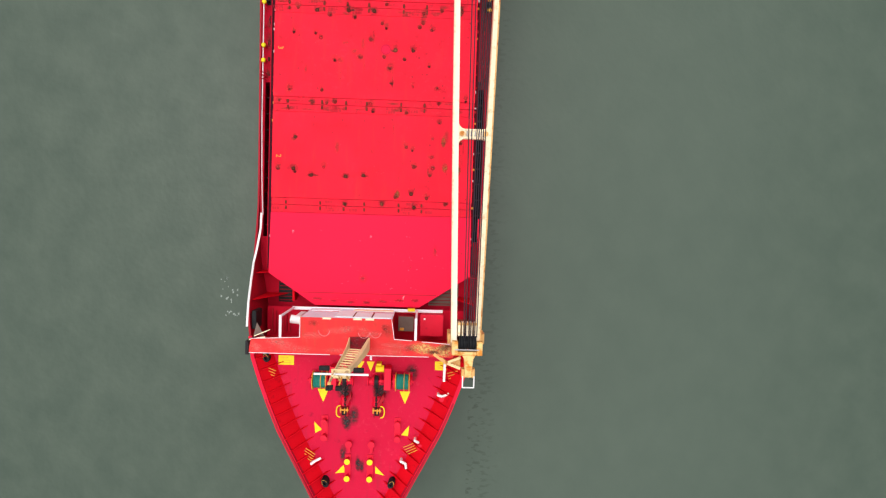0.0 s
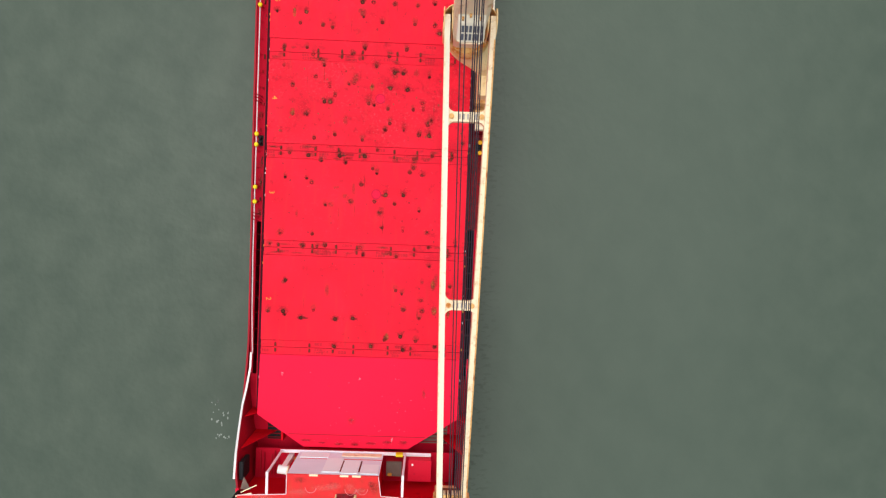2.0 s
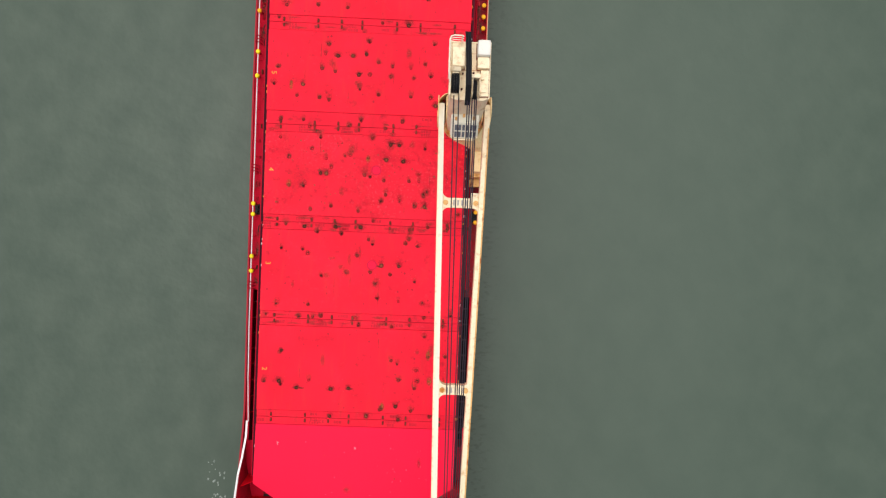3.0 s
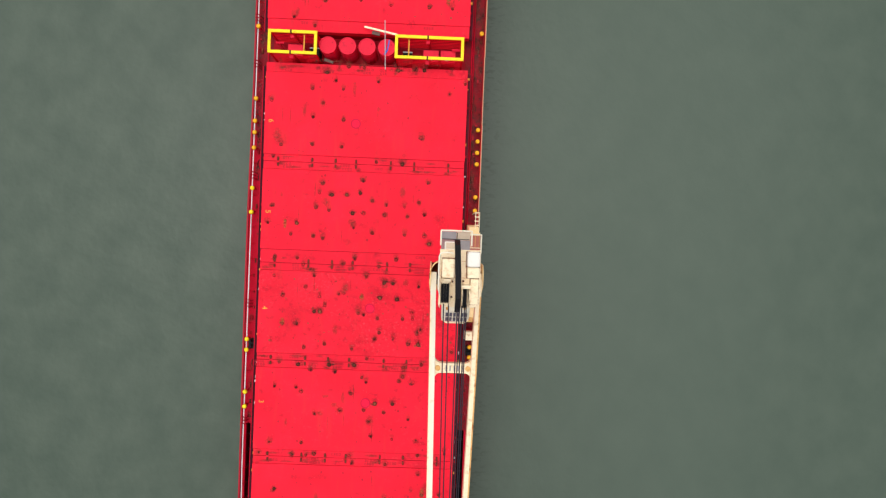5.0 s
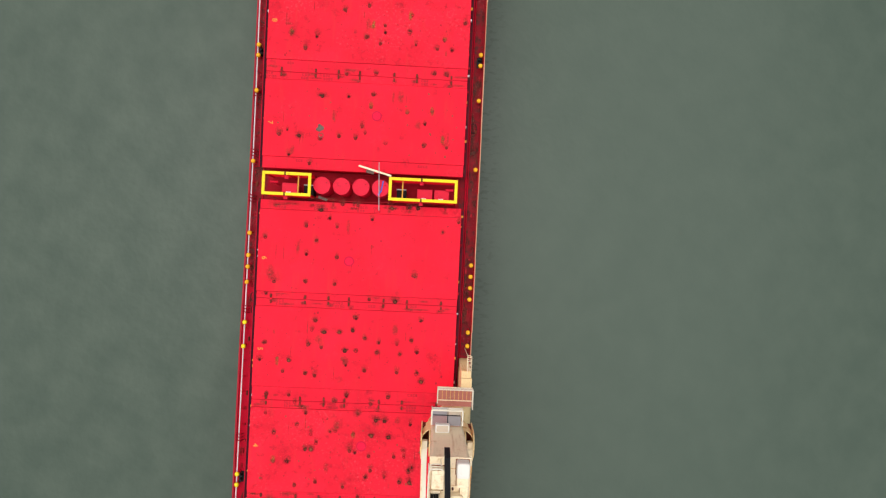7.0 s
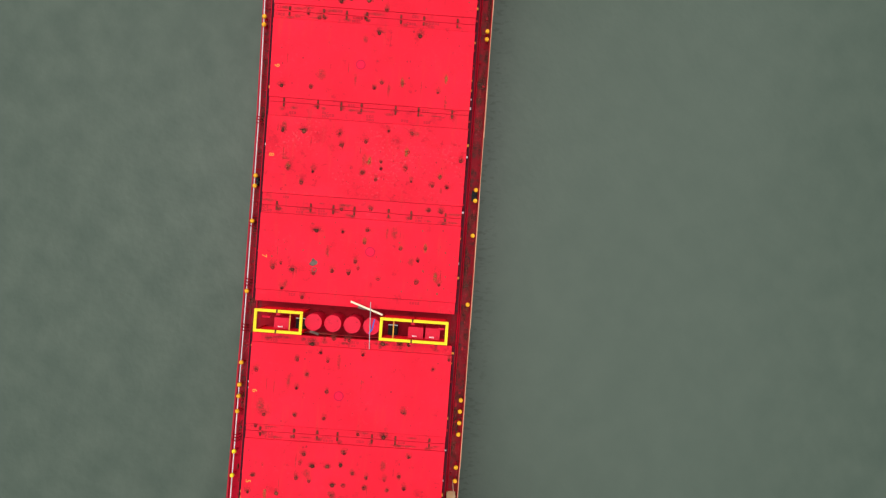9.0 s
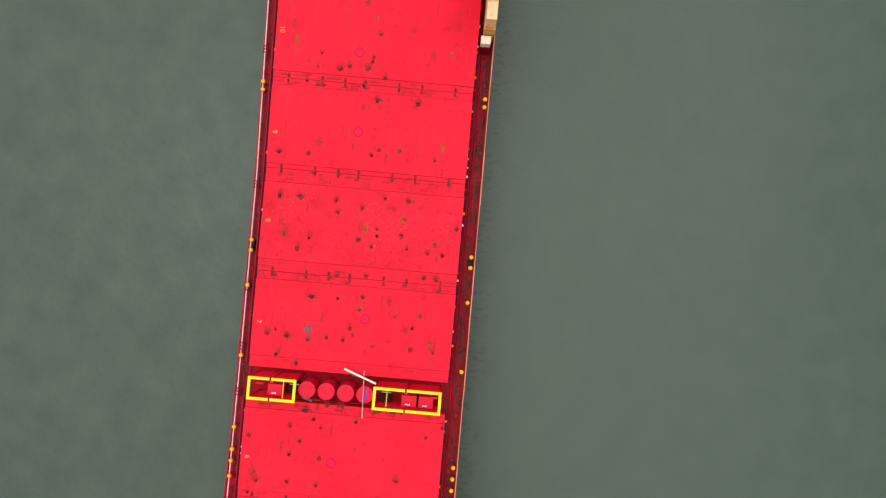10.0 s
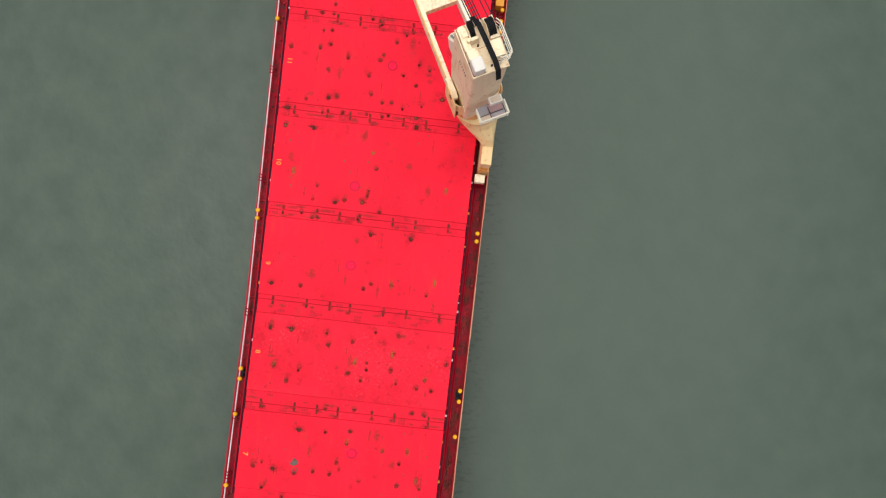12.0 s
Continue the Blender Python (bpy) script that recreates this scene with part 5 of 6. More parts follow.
pedestal("cream crane pedestal with rust runs on the ship's side", 8.65, 84.2, 0)

# ---- fittings between the hatches ----
def yellow_frame(label, x0, x1, divider):
    f = thing("guard_frame", label, "guard frame", "yellow guard frames")
    y0, y1, z = 45.75, 47.8, 10.8
    part("top_beam", Geo().box(x0, x1, y0, y0 + 0.26, z - 0.16, z), YELLOW, f, bevel=0.04)
    part("top_beam", Geo().box(x0, x1, y1 - 0.26, y1, z - 0.16, z), YELLOW, f, bevel=0.04)
    part("end_beam", Geo().box(x0, x0 + 0.26, y0 + 0.26, y1 - 0.26, z - 0.16, z), YELLOW, f, bevel=0.03)
    part("end_beam", Geo().box(x1 - 0.26, x1, y0 + 0.26, y1 - 0.26, z - 0.16, z), YELLOW, f, bevel=0.03)
    part("divider", Geo().box(divider - 0.05, divider + 0.05, y0 + 0.26, y1 - 0.26, z - 0.5, z - 0.4), OCHRE, f)
    for x in (x0 + 0.13, (x0 + x1) / 2, x1 - 0.13):
        for y in (y0 + 0.13, y1 - 0.13):
            part("post", Geo().box(x - 0.06, x + 0.06, y - 0.06, y + 0.06, 7.25, z - 0.16), BULWARK, f)
    xm = (x0 + x1) / 2 - 0.15
    for y in (y0 + 0.13, y1 - 0.13):
        part("joint_clamp", Geo().box(xm - 0.07, xm + 0.07, y - 0.15, y + 0.15, z - 0.2, z + 0.02), FOOT, f, bevel=0.02)
        part("joint_lug", Geo().box(xm - 0.16, xm + 0.16, y - 0.42, y - 0.14, z - 0.7, z - 0.5), REDBOX, f, bevel=0.03)
    for zz in (7.7, 8.1, 8.5, 8.9, 9.3, 9.7, 10.1):
        for y in (y0 + 0.1, y1 - 0.1):
            part("side_rail", Geo().box(x0 + 0.1, x1 - 0.1, y - 0.03, y + 0.03, zz, zz + 0.06), BULWARK, f)
    return f


yellow_frame("long yellow-topped steel guard frame in the gap between hatches", 2.7, 8.72, 3.9)
yellow_frame("short yellow-topped steel guard frame in the gap between hatches", -8.32, -4.06, -5.25)


def hydraulic_box(label, x0, x1):
    b = thing("equipment_box", label, "equipment box", "equipment boxes in the gap")
    part("body", Geo().box(x0, x1, 46.0, 46.95, 7.25, 9.3), REDBOX, b, bevel=0.04)
    part("lid", Geo().box(x0 - 0.03, x1 + 0.03, 45.97, 46.98, 9.3, 9.38), REDBOX, b, bevel=0.02)
    for j in range(4):
        part("label_bar", Geo().box(x0 + 0.35 + j * 0.11, x0 + 0.42 + j * 0.11, 46.1, 46.22, 9.38, 9.386), WHITE, b)


hydraulic_box("red steel equipment box with a worn white label", -6.85, -5.6)
hydraulic_box("red steel equipment box with a worn white label", 5.2, 6.5)
hydraulic_box("red steel equipment box with a worn white label", 6.75, 8.0)
for x, lab in ((-5.1, "dark open locker inside the short guard frame"), (3.3, "dark open locker inside the long guard frame")):
    b = thing("locker", lab, "locker")
    # solid box; the open locker's dark inside is put into its colour
    part("body", Geo().box(x, x + 0.85, 46.0, 46.9, 7.25, 8.6), DEEP_SHADE, b, bevel=0.03)
    part("rim", Geo().box(x, x + 0.85, 46.9, 46.98, 8.5, 8.7), GALV, b)
for x in (-7.9, 7.7):
    tagged(part("pipe_stub", Geo().rod((x, 47.0, 9.6), (x + 0.7, 47.0, 9.6), 0.1, 12).rod((x + 0.2, 47.0, 7.25), (x + 0.2, 47.0, 9.6), 0.05, 8), REDBOX), "red pipe stub with a flange", "pipe")


def steel_drum(x, label):
    d = thing("steel_drum", label, "drum", "red drums between the hatches")
    y, r = 46.85, 0.735
    prof = [(r, 7.25), (r, 8.1), (r + 0.012, 8.14), (r, 8.18), (r, 9.0), (r + 0.012, 9.04), (r, 9.08), (r, 9.94), (r + 0.02, 9.97), (r + 0.02, 10.03), (r - 0.05, 10.03), (r - 0.06, 9.98), (0.02, 10.0)]
    part("body", Geo().loft([[(*p, z) for p in circle(x, y, rr, 32)] for rr, z in prof]), REDBOX, d, smooth=True)
    part("bung", Geo().prism(circle(x + 0.4, y + 0.25, 0.06, 10), 9.99, 10.03), MARK, d)
    return d


for x, lab in ((-3.25, "red painted steel drum beside the short guard frame"), (-1.52, "red painted steel drum in a row of four"), (0.2, "red painted steel drum in a row of four"), (1.92, "red steel drum with a blue strap across its lid")):
    steel_drum(x, lab)
tagged(part("strap", Geo().bar((1.75, 46.2, 10.06), (2.0, 46.6, 10.06), 0.12, 0.04).bar((2.0, 46.6, 10.06), (2.15, 47.5, 10.06), 0.10, 0.04).bar((1.85, 46.4, 10.06), (1.8, 47.0, 10.06), 0.08, 0.05), BLUE), "crumpled blue lashing strap on a drum", "strap")
tagged(part("pole", Geo().rod((1.9, 44.85, 10.3), (1.75, 49.05, 10.6), 0.036, 10), GALV), "pale metal pole laid across the gap", "pole")
tagged(part("plank", Geo().bar((-0.17, 48.85, 9.3), (2.85, 47.95, 10.2), 0.16, 0.08), CREAM), "pale wooden plank leaning on the guard frame", "plank")
tagged(part("wedge_block", Geo().bar((0.5, 48.45, 9.05), (1.2, 48.3, 9.05), 0.3, 0.14), GREY), "grey block on the hatch cover", "block")
tagged(part("hose", Geo().pipe([(-3.9, 45.9, 9.0), (-3.3, 45.7, 8.7), (-2.4, 45.65, 8.6), (0.5, 45.65, 8.55), (2.6, 45.7, 8.6)], 0.035), MARK), "dark red hose hung along the drums", "hose")
tagged(part("rag", Geo().bar((-3.7, 45.9, 8.95), (-2.9, 45.65, 8.9), 0.22, 0.05), GREY), "grey rag beside the drums", "rag")


# ---- side deck fittings ----
def vent(x, y, label, big=1.0, mat_head=None):
    v = thing("mushroom_vent", label, "vent", "side deck vents", at=pose(x, y, 0))
    part("pipe", Geo().rod((0, 0, 6.9), (0, 0, 7.7), 0.11, 10), REDBOX, v)
    r = 0.205 * big
    part("head", Geo().loft([[(*p, z) for p in circle(0, 0, rr, 16)] for rr, z in ((r * 0.8, 7.65), (r, 7.72), (r, 7.82), (r * 0.8, 7.90), (r * 0.35, 7.94))]), mat_head or YELLOW, v, smooth=True)
    return v


STARBOARD_VENTS = [14.1, 15.45, 19.33, 20.3, 32.0, 34.2, 37.9, 39.3, 40.35, 42.4, 49.0, 55.5, 58.75, 59.7, 73.75, 74.5, 92.9]
PORT_VENTS = [19.35, 20.3, 32.9, 34.15, 37.2, 38.25, 39.3, 40.35, 49.2, 55.6, 58.85, 59.85, 73.9, 74.65, 94.2, 95.2, 96.3]
for y in STARBOARD_VENTS:
    vent(rail_line(y) + 0.1, y, "yellow mushroom vent on the starboard side deck", 1.0, YELLOW if y < 36 else ORANGE)
for y in PORT_VENTS:
    vent(10.42, y, "orange-yellow mushroom vent by the port gunwale", 1.0, ORANGE)


def bitts(x, y, label):
    """A pair of mooring posts on a plate between two vents."""
    b = thing("deck_bollard", label, "bollard", "side deck bollards", at=pose(x, y, 6.9))
    part("base", Geo().box(-0.25, 0.25, -0.5, 0.5, 0, 0.06), BLACK, b, bevel=0.02)
    part("post", Geo().rod((0, -0.22, 0.06), (0, -0.22, 0.6), 0.14, 14), BLACK, b)
    part("post", Geo().rod((0, 0.22, 0.06), (0, 0.22, 0.6), 0.14, 14), BLACK, b)
    return b


for x, y in ((-9.9, 19.8), (-9.95, 59.2), (10.35, 19.85), (10.35, 59.35), (10.35, 94.7)):
    bitts(x, y, "black twin mooring post between yellow vents")

rail = thing("side_railing", "grey pipe guard rail along the starboard side", "railing")
RAIL_Y = (0.0, 4.0, 9.0, 50, 66, 76, 84, 96, 131)
part("top_rail", Geo().pipe([(rail_line(y), y, 7.55) for y in RAIL_Y], 0.055, 8), RAIL_GREY, rail)
part("mid_rail", Geo().pipe([(rail_line(y) - 0.02, y, 7.2) for y in RAIL_Y], 0.025, 6), BULWARK, rail)
post_me = Geo().rod((0, 0, 0), (0, 0, 0.65), 0.03, 6).rod((0, 0, 0.6), (0.28, 0, 0.0), 0.02, 6).mesh("stanchion")
y = 0.8
rng = random.Random(12)
while y < 110:
    s = part("stanchion", post_me, BULWARK, rail)
    s.matrix_basis = pose(rail_line(y), y, 6.9)
    y += 1.5 + rng.uniform(-0.1, 0.1)

brace_me = Geo().rod((-0.2, 0, 0.0), (-0.2, 0, 0.72), 0.03, 6).rod((-0.26, 0, 0.7), (0.22, 0.05, 0.72), 0.05, 6).rod((0.2, 0.05, 0.72), (0.3, 0.05, 0.0), 0.035, 6).mesh("rail_brace")
for y in (12.75, 23.6, 35.4, 45.6, 49.8, 55.3, 64.9, 77.6, 88.0):
    for d in (-0.3, 0.0, 0.28):
        ob = part("rail_brace", brace_me, COAMING, rail)
        ob.matrix_basis = pose(rail_line(y), y + d, 6.9, 0, 0, -22)

rng = random.Random(5)
for x0, x1, ya, yb, n in ((-10.0, -9.1, 13, 98, 60), (9.7, 10.6, 32, 98, 60)):
    stain_part([(rng.uniform(x0, x1), rng.uniform(ya, yb), 6.905 + rng.uniform(0, 0.004), rng.uniform(0.2, 0.5), rng.uniform(0.3, 1.4), 0) for _ in range(n)], STAIN_DARK, hull, "deck_stain")
stain_part([(10.1, y, 6.912, 0.45, 1.0, 0) for y in (36, 66, 68.5)], STAIN_RUST, hull, "deck_stain")


rng = random.Random(44)
for k in range(130):
    y = 13 + k * 0.65 + rng.uniform(-0.25, 0.25)
    port = k % 2
    x = rng.uniform(9.75, 10.55) if port else rail_line(y) + rng.uniform(0.15, 0.75)
    if any(abs(y - q) < 3.8 for q in (28.2, 83.2)) and port:
        continue
    w, d, h = rng.uniform(0.04, 0.1), rng.uniform(0.05, 0.22), rng.uniform(0.08, 0.3)
    part("deck_bracket", Geo().box(x - w, x + w, y - d, y + d, 6.9, 6.9 + h), rng.choice((FOOT, COAMING, COAMING, MARK, RUSTY)), hull)


def small_fitting(x, y, label):
    f = thing("pipe_coil", label, "pipe coil", "coils on the side deck", at=pose(x, y, 6.9))
    n = 12
    pts = [(0.3 * math.cos(2 * math.pi * i / n), 0.45 * math.sin(2 * math.pi * i / n), 0.06) for i in range(n + 1)]
    part("coil", Geo().pipe(pts, 0.035), GREASE, f)


for x, y in ((-9.5, 18.0), (-9.5, 35.3), (-9.6, 36.5), (-9.5, 56.5), (10.1, 53.2), (10.05, 78.3)):
    small_fitting(x, y, "small dark hose coil lying on the side deck")
tagged(part("gear_locker", Geo().box(9.7, 10.5, 96.6, 98.4, 6.9, 8.0), OCHRE, bevel=0.04), "ochre deck locker by the gunwale", "locker")


# ---- deckhouse behind the forecastle ----
house = thing("fore_deckhouse", "faded red steel deckhouse with bridge wings and white trim", "deckhouse")
part("wall", Geo().box(-4.8, 2.55, -10.8, -8.34, 6.9, 14.6), BULWARK, house)
part("wall", Geo().box(-9.1, 8.3, -11.15, -10.95, 6.9, 14.55), BULWARK, house)
part("roof", Geo().prism([(-9.05, -11.28), (7.75, -11.3), (7.75, -10.17), (5.1, -10.0), (2.85, -9.86), (2.6, -8.25), (-4.88, -8.25), (-4.88, -9.9), (-8.85, -10.1)], 14.6, 14.78), ROOFRED, house, "faded, scuffed red roof plating", bevel=0.03)
trim = Geo()
for a, b in (((-9.0, -11.25), (-2.4, -11.27)), ((-1.6, -11.27), (-0.6, -11.27)), ((-0.3, -11.27), (5.7, -11.27)), ((-8.85, -10.08), (-4.9, -9.9)), ((-4.88, -9.9), (-4.88, -8.3)), ((2.84, -9.85), (2.6, -8.3)), ((2.84, -9.88), (4.3, -9.95)), ((5.1, -10.02), (7.4, -10.17))):
    trim.bar((*a, 14.82), (*b, 14.81), 0.04, 0.05)
part("white_trim", trim, PINKWHITE, house, "white painted edge strip")
part("aft_wall", Geo().box(-4.88, 2.62, -8.33, -8.25, 9.55, 14.6), WALL_WHITE, house, "white painted aft wall with red-stained panels")
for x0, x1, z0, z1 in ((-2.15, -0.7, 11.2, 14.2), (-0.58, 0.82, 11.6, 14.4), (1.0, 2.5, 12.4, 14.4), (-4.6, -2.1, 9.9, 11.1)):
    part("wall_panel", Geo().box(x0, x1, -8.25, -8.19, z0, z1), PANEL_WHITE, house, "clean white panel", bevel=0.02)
part("wall_panel", Geo().box(-1.0, 2.5, -8.25, -8.19, 9.9, 10.6), CREAM, house, "beige panel", bevel=0.02)
part("wall_seam", Geo().box(-4.5, 2.6, -8.25, -8.225, 11.25, 11.33), BULWARK, house)
for x in (-0.64, 0.9):
    part("wall_hinge", Geo().box(x - 0.05, x + 0.05, -8.25, -8.2, 11.7, 14.0), RUSTY, house)
for x in (-2.7, -0.2, 0.8):
    part("roof_lip", Geo().box(x - 0.35, x + 0.35, -8.36, -8.2, 14.785, 14.83), CREAM, house)
part("catwalk_beam", Geo().box(-6.65, 6.9, -8.42, -8.14, 9.5, 9.62), PINKWHITE, house, "white edge beam of the lower deck", bevel=0.02)
for x in (-6.5, 4.58):
    part("white_frame", Geo().box(x - 0.10, x + 0.10, -10.0 if x < 0 else -9.95, -8.12, 14.58, 14.74), PINKWHITE, house, bevel=0.02)
    part("frame_post", Geo().box(x - 0.09, x + 0.09, -8.3, -8.16, 9.62, 14.58), PINKWHITE, house, bevel=0.02)
tagged(part("ochre_box", Geo().box(3.75, 4.4, -8.2, -7.98, 9.9, 10.5), YELLOW, house, bevel=0.03), "ochre yellow box on the wall")
for i, x in enumerate((-8.5, -8.15, -7.5, -7.2, -6.9)):
    part("deck_pipe", Geo().rod((x, -10.6, 9.15 + 0.05 * (i % 2)), (x, -8.4 - 0.2 * (i % 3), 9.15 + 0.05 * (i % 2)), 0.05, 6), COAMING if i % 2 else MARK, house)
part("hand_rail", Geo().pipe([(4.7, -8.3, 9.9), (6.8, -8.3, 9.9)], 0.03), WHITE, house)
part("lower_deck", Geo().box(-9.0, 9.0, -10.95, -8.25, 8.9, 9.05), SIDEDECK, house)
part("hatch_board", Geo().box(2.95, 4.3, -10.0, -8.7, 10.2, 10.35).box(2.95, 4.3, -9.4, -9.35, 10.35, 10.38), GREY, house, "grey boarded hatch")
part("hatch_side", Geo().box(2.9, 4.35, -10.05, -8.65, 9.05, 10.2), COAMING, house)
# dark patch painted where the mast base casts its shadow
part("mast_base_shade", Geo().box(-0.75, 0.85, -10.4, -9.75, 14.78, 14.785), COAMING, house)
for cx, cy in ((-2.9, -9.3), (0.35, -9.4), (1.3, -9.35)):
    arc = [(cx + 0.45 * math.cos(a), cy + 0.45 * math.sin(a), 14.80) for a in [math.pi + math.pi * i / 8 for i in range(9)]]
    part("lashing_line", Geo().pipe(arc, 0.018, 5), CHIP, house)
rng = random.Random(21)
stain_part([(rng.uniform(-8.5, 5.5), rng.uniform(-11.1, -10.2), 14.785 + rng.uniform(0, 0.004), rng.uniform(0.7, 1.8), rng.uniform(0.2, 0.45), 0) for _ in range(9)] + [(rng.uniform(-4.0, 1.6), rng.uniform(-9.8, -8.7), 14.785 + rng.uniform(0, 0.004), rng.uniform(0.5, 1.2), rng.uniform(0.25, 0.5), 0) for _ in range(7)], PALE, house, "scrape")
stain_part([(5.6, -10.75, 14.791, 1.3, 0.42, 0), (6.8, -10.65, 14.792, 0.9, 0.45, 0), (6.9, -11.05, 14.7925, 0.7, 0.25, 0), (7.1, -10.6, 14.7935, 0.9, 0.6, 0), (5.2, -10.5, 14.7935, 1.2, 0.5, 0)], OCHRE_RUN, house, "rust_run")
# rust stains; the spot at the mast base stands in for its shadow
stain_part([(0.0, -10.2, 14.793, 0.95, 0.6, 0), (2.3, -9.2, 14.792, 0.5, 0.6, 0), (7.2, -10.5, 14.794, 0.5, 0.3, 0), (6.0, -10.9, 14.794, 0.5, 0.2, 0), (-3.8, -8.7, 14.79, 0.6, 0.3, 0), (4.2, -10.6, 14.79, 0.7, 0.4, 0)], STAIN_RUST, house, "stain")
# soot, plus a dark spot painting the shadow at the mast base
stain_part([(6.9, -10.55, 14.797, 0.55, 0.3, 0), (7.3, -10.3, 14.798, 0.4, 0.25, 0), (6.0, -10.85, 14.7965, 0.7, 0.18, 0), (0.1, -10.35, 14.797, 0.8, 0.4, 0), (2.0, -8.9, 14.7965, 0.3, 0.3, 0)], STAIN_DARK, house, "soot_and_shade")
part("wing_end", Geo().box(-9.25, -9.0, -11.4, -10.3, 13.4, 14.9), GREASE, house)
part("wing_brace", Geo().bar((-8.6, -9.9, 14.7), (-7.4, -9.4, 14.4), 0.07, 0.07).bar((-9.0, -10.2, 14.75), (-7.7, -9.95, 14.75), 0.1, 0.05), CREAM, house)
part("wing_bracket", Geo().loft([[(-8.85, -9.95, z), (-8.0, -10.0, z), (-8.35, -9.35, z), (-8.6, -8.9, z)] for z in (13.9, 13.95)]), GREY, house, "grey triangular bracket plate")
tagged(part("side_fender", Geo().box(-9.35, -8.95, -9.7, -8.1, 11.0, 12.9), BLACK, bevel=0.12), "black rubber fender block inside the bulwark", "fender")
tank = thing("air_tank", "white cylindrical ventilator beside the deckhouse", "ventilator")
part("body", Geo().rod((-6.15, -8.8, 12.4), (-5.3, -8.9, 12.4), 0.36, 18), WHITE, tank, smooth=True)
part("stand", Geo().box(-5.95, -5.5, -9.05, -8.65, 9.05, 12.1), WHITE, tank)
part("collar", Geo().rod((-5.35, -8.89, 12.4), (-5.25, -8.9, 12.4), 0.40, 18), CREAM, tank)
box = thing("deck_locker", "large red steel locker beside the deckhouse", "locker")
part("body", Geo().box(4.95, 6.9, -10.3, -8.5, 9.05, 10.45), REDBOX, box, bevel=0.05)
part("lid", Geo().box(4.9, 6.95, -10.35, -8.45, 10.45, 10.55), REDBOX, box, bevel=0.03)
part("handle", Geo().box(5.2, 5.35, -8.9, -8.75, 10.55, 10.62), WHITE, box)
for x, y, z in ((-5.6, -9.2, 9.05), (3.1, -9.9, 10.38), (7.5, -10.2, 9.05)):
    tagged(part("small_box", Geo().box(x, x + 0.35, y, y + 0.22, z, z + 0.2), OCHRE, bevel=0.02), "small ochre box on the lower deck", "box")
for x0, y0 in ((-6.95, -6.6), (7.7, -6.9)):
    tagged(part("stanchion_post", Geo().box(x0, x0 + 0.2, y0 - 1.2, y0, 6.9, 8.3), BULWARK, bevel=0.02), "red steel post in front of the hatch", "post", "posts by the hatch")

# ---- foremast ----
mast = thing("foremast", "beige foremast with ladder rungs and a white yard", "mast")
LEGS = (((-0.82, 0.05, -10.8, -9.8, 14.78), (-0.78, 0.05, -10.75, -10.2, 17.0), (-0.74, 0.05, -10.7, -10.4, 24.0), (-0.7, 0.04, -10.7, -10.5, 25.9)),
        ((0.78, 0.08, -10.8, -9.8, 14.78), (0.62, 0.16, -10.8, -10.1, 17.0), (0.36, 0.15, -10.75, -10.3, 21.0), (0.06, 0.08, -10.7, -10.4, 24.0)))
for rows in LEGS:
    part("mast_leg", Geo().loft([[(x - w, y0, z), (x + w, y0, z), (x + w, y1, z), (x - w, y1, z)] for x, w, y0, y1, z in rows]), BEIGE, mast, bevel=0.02)
for j in range(12):
    z = 15.9 + j * 0.8
    f = (z - 14.78) / 9.2
    x1 = 0.66 - 0.6 * f if z < 23.8 else -0.25
    part("rung", Geo().bar((-0.76, -10.55 + 0.12 * f, z), (x1, -10.62 + 0.12 * f, z), 0.09, 0.07), BEIGE, mast)
for z0, z1, s0 in ((16.4, 18.6, 1), (18.6, 20.8, -1), (20.8, 23.0, 1)):
    xa, xb = -0.74, 0.55 - 0.06 * (z0 - 16)
    part("lattice_brace", Geo().bar((xa if s0 > 0 else xb, -10.6, z0), (xb - 0.12 if s0 > 0 else xa, -10.55, z1), 0.07, 0.05), CREAM_RUST, mast)
part("lamp_platform", Geo().box(-0.95, 0.35, -10.95, -10.3, 23.3, 23.38), BEIGE, mast, bevel=0.02)
# dark plate stands in for the shaded inside of the mast base
part("base_shade", Geo().box(-0.8, 0.8, -10.85, -9.75, 14.786, 14.80), RUSTDECK, mast)
part("yard", Geo().box(-2.0, 1.65, -10.55, -10.43, 23.95, 24.07), WHITE, mast, "white yard arm")
part("mast_cap", Geo().box(-0.78, -0.55, -10.7, -10.5, 25.9, 25.98), CREAM_RUST, mast, bevel=0.03)
for x, y in ((-1.35, -10.2), (0.95, -10.3)):
    part("flood_lamp", Geo().box(x - 0.35, x + 0.35, y - 0.12, y + 0.2, 23.6, 23.9), BLACK, mast, "black flood lamp housing", bevel=0.05)
part("mast_light", Geo().rod((-0.6, -10.75, 25.7), (-0.62, -11.05, 25.8), 0.16, 12), BLACK, mast, "black lamp housing")
for x in (-0.95, -0.3):
    part("flood_lamp", Geo().box(x - 0.2, x + 0.2, -11.5, -11.2, 24.2, 24.5), BLACK, mast, "black flood lamp housing", bevel=0.05)
    part("lamp_bracket", Geo().bar((x, -11.2, 24.2), (x + 0.15, -10.7, 23.9), 0.09, 0.07), OCHRE, mast)
for x in (-0.6, 0.0):
    part("mast_bracket", Geo().rod((x, -10.6, 23.4), (x + 0.3, -11.0, 23.7), 0.08, 8), CREAM_RUST, mast)

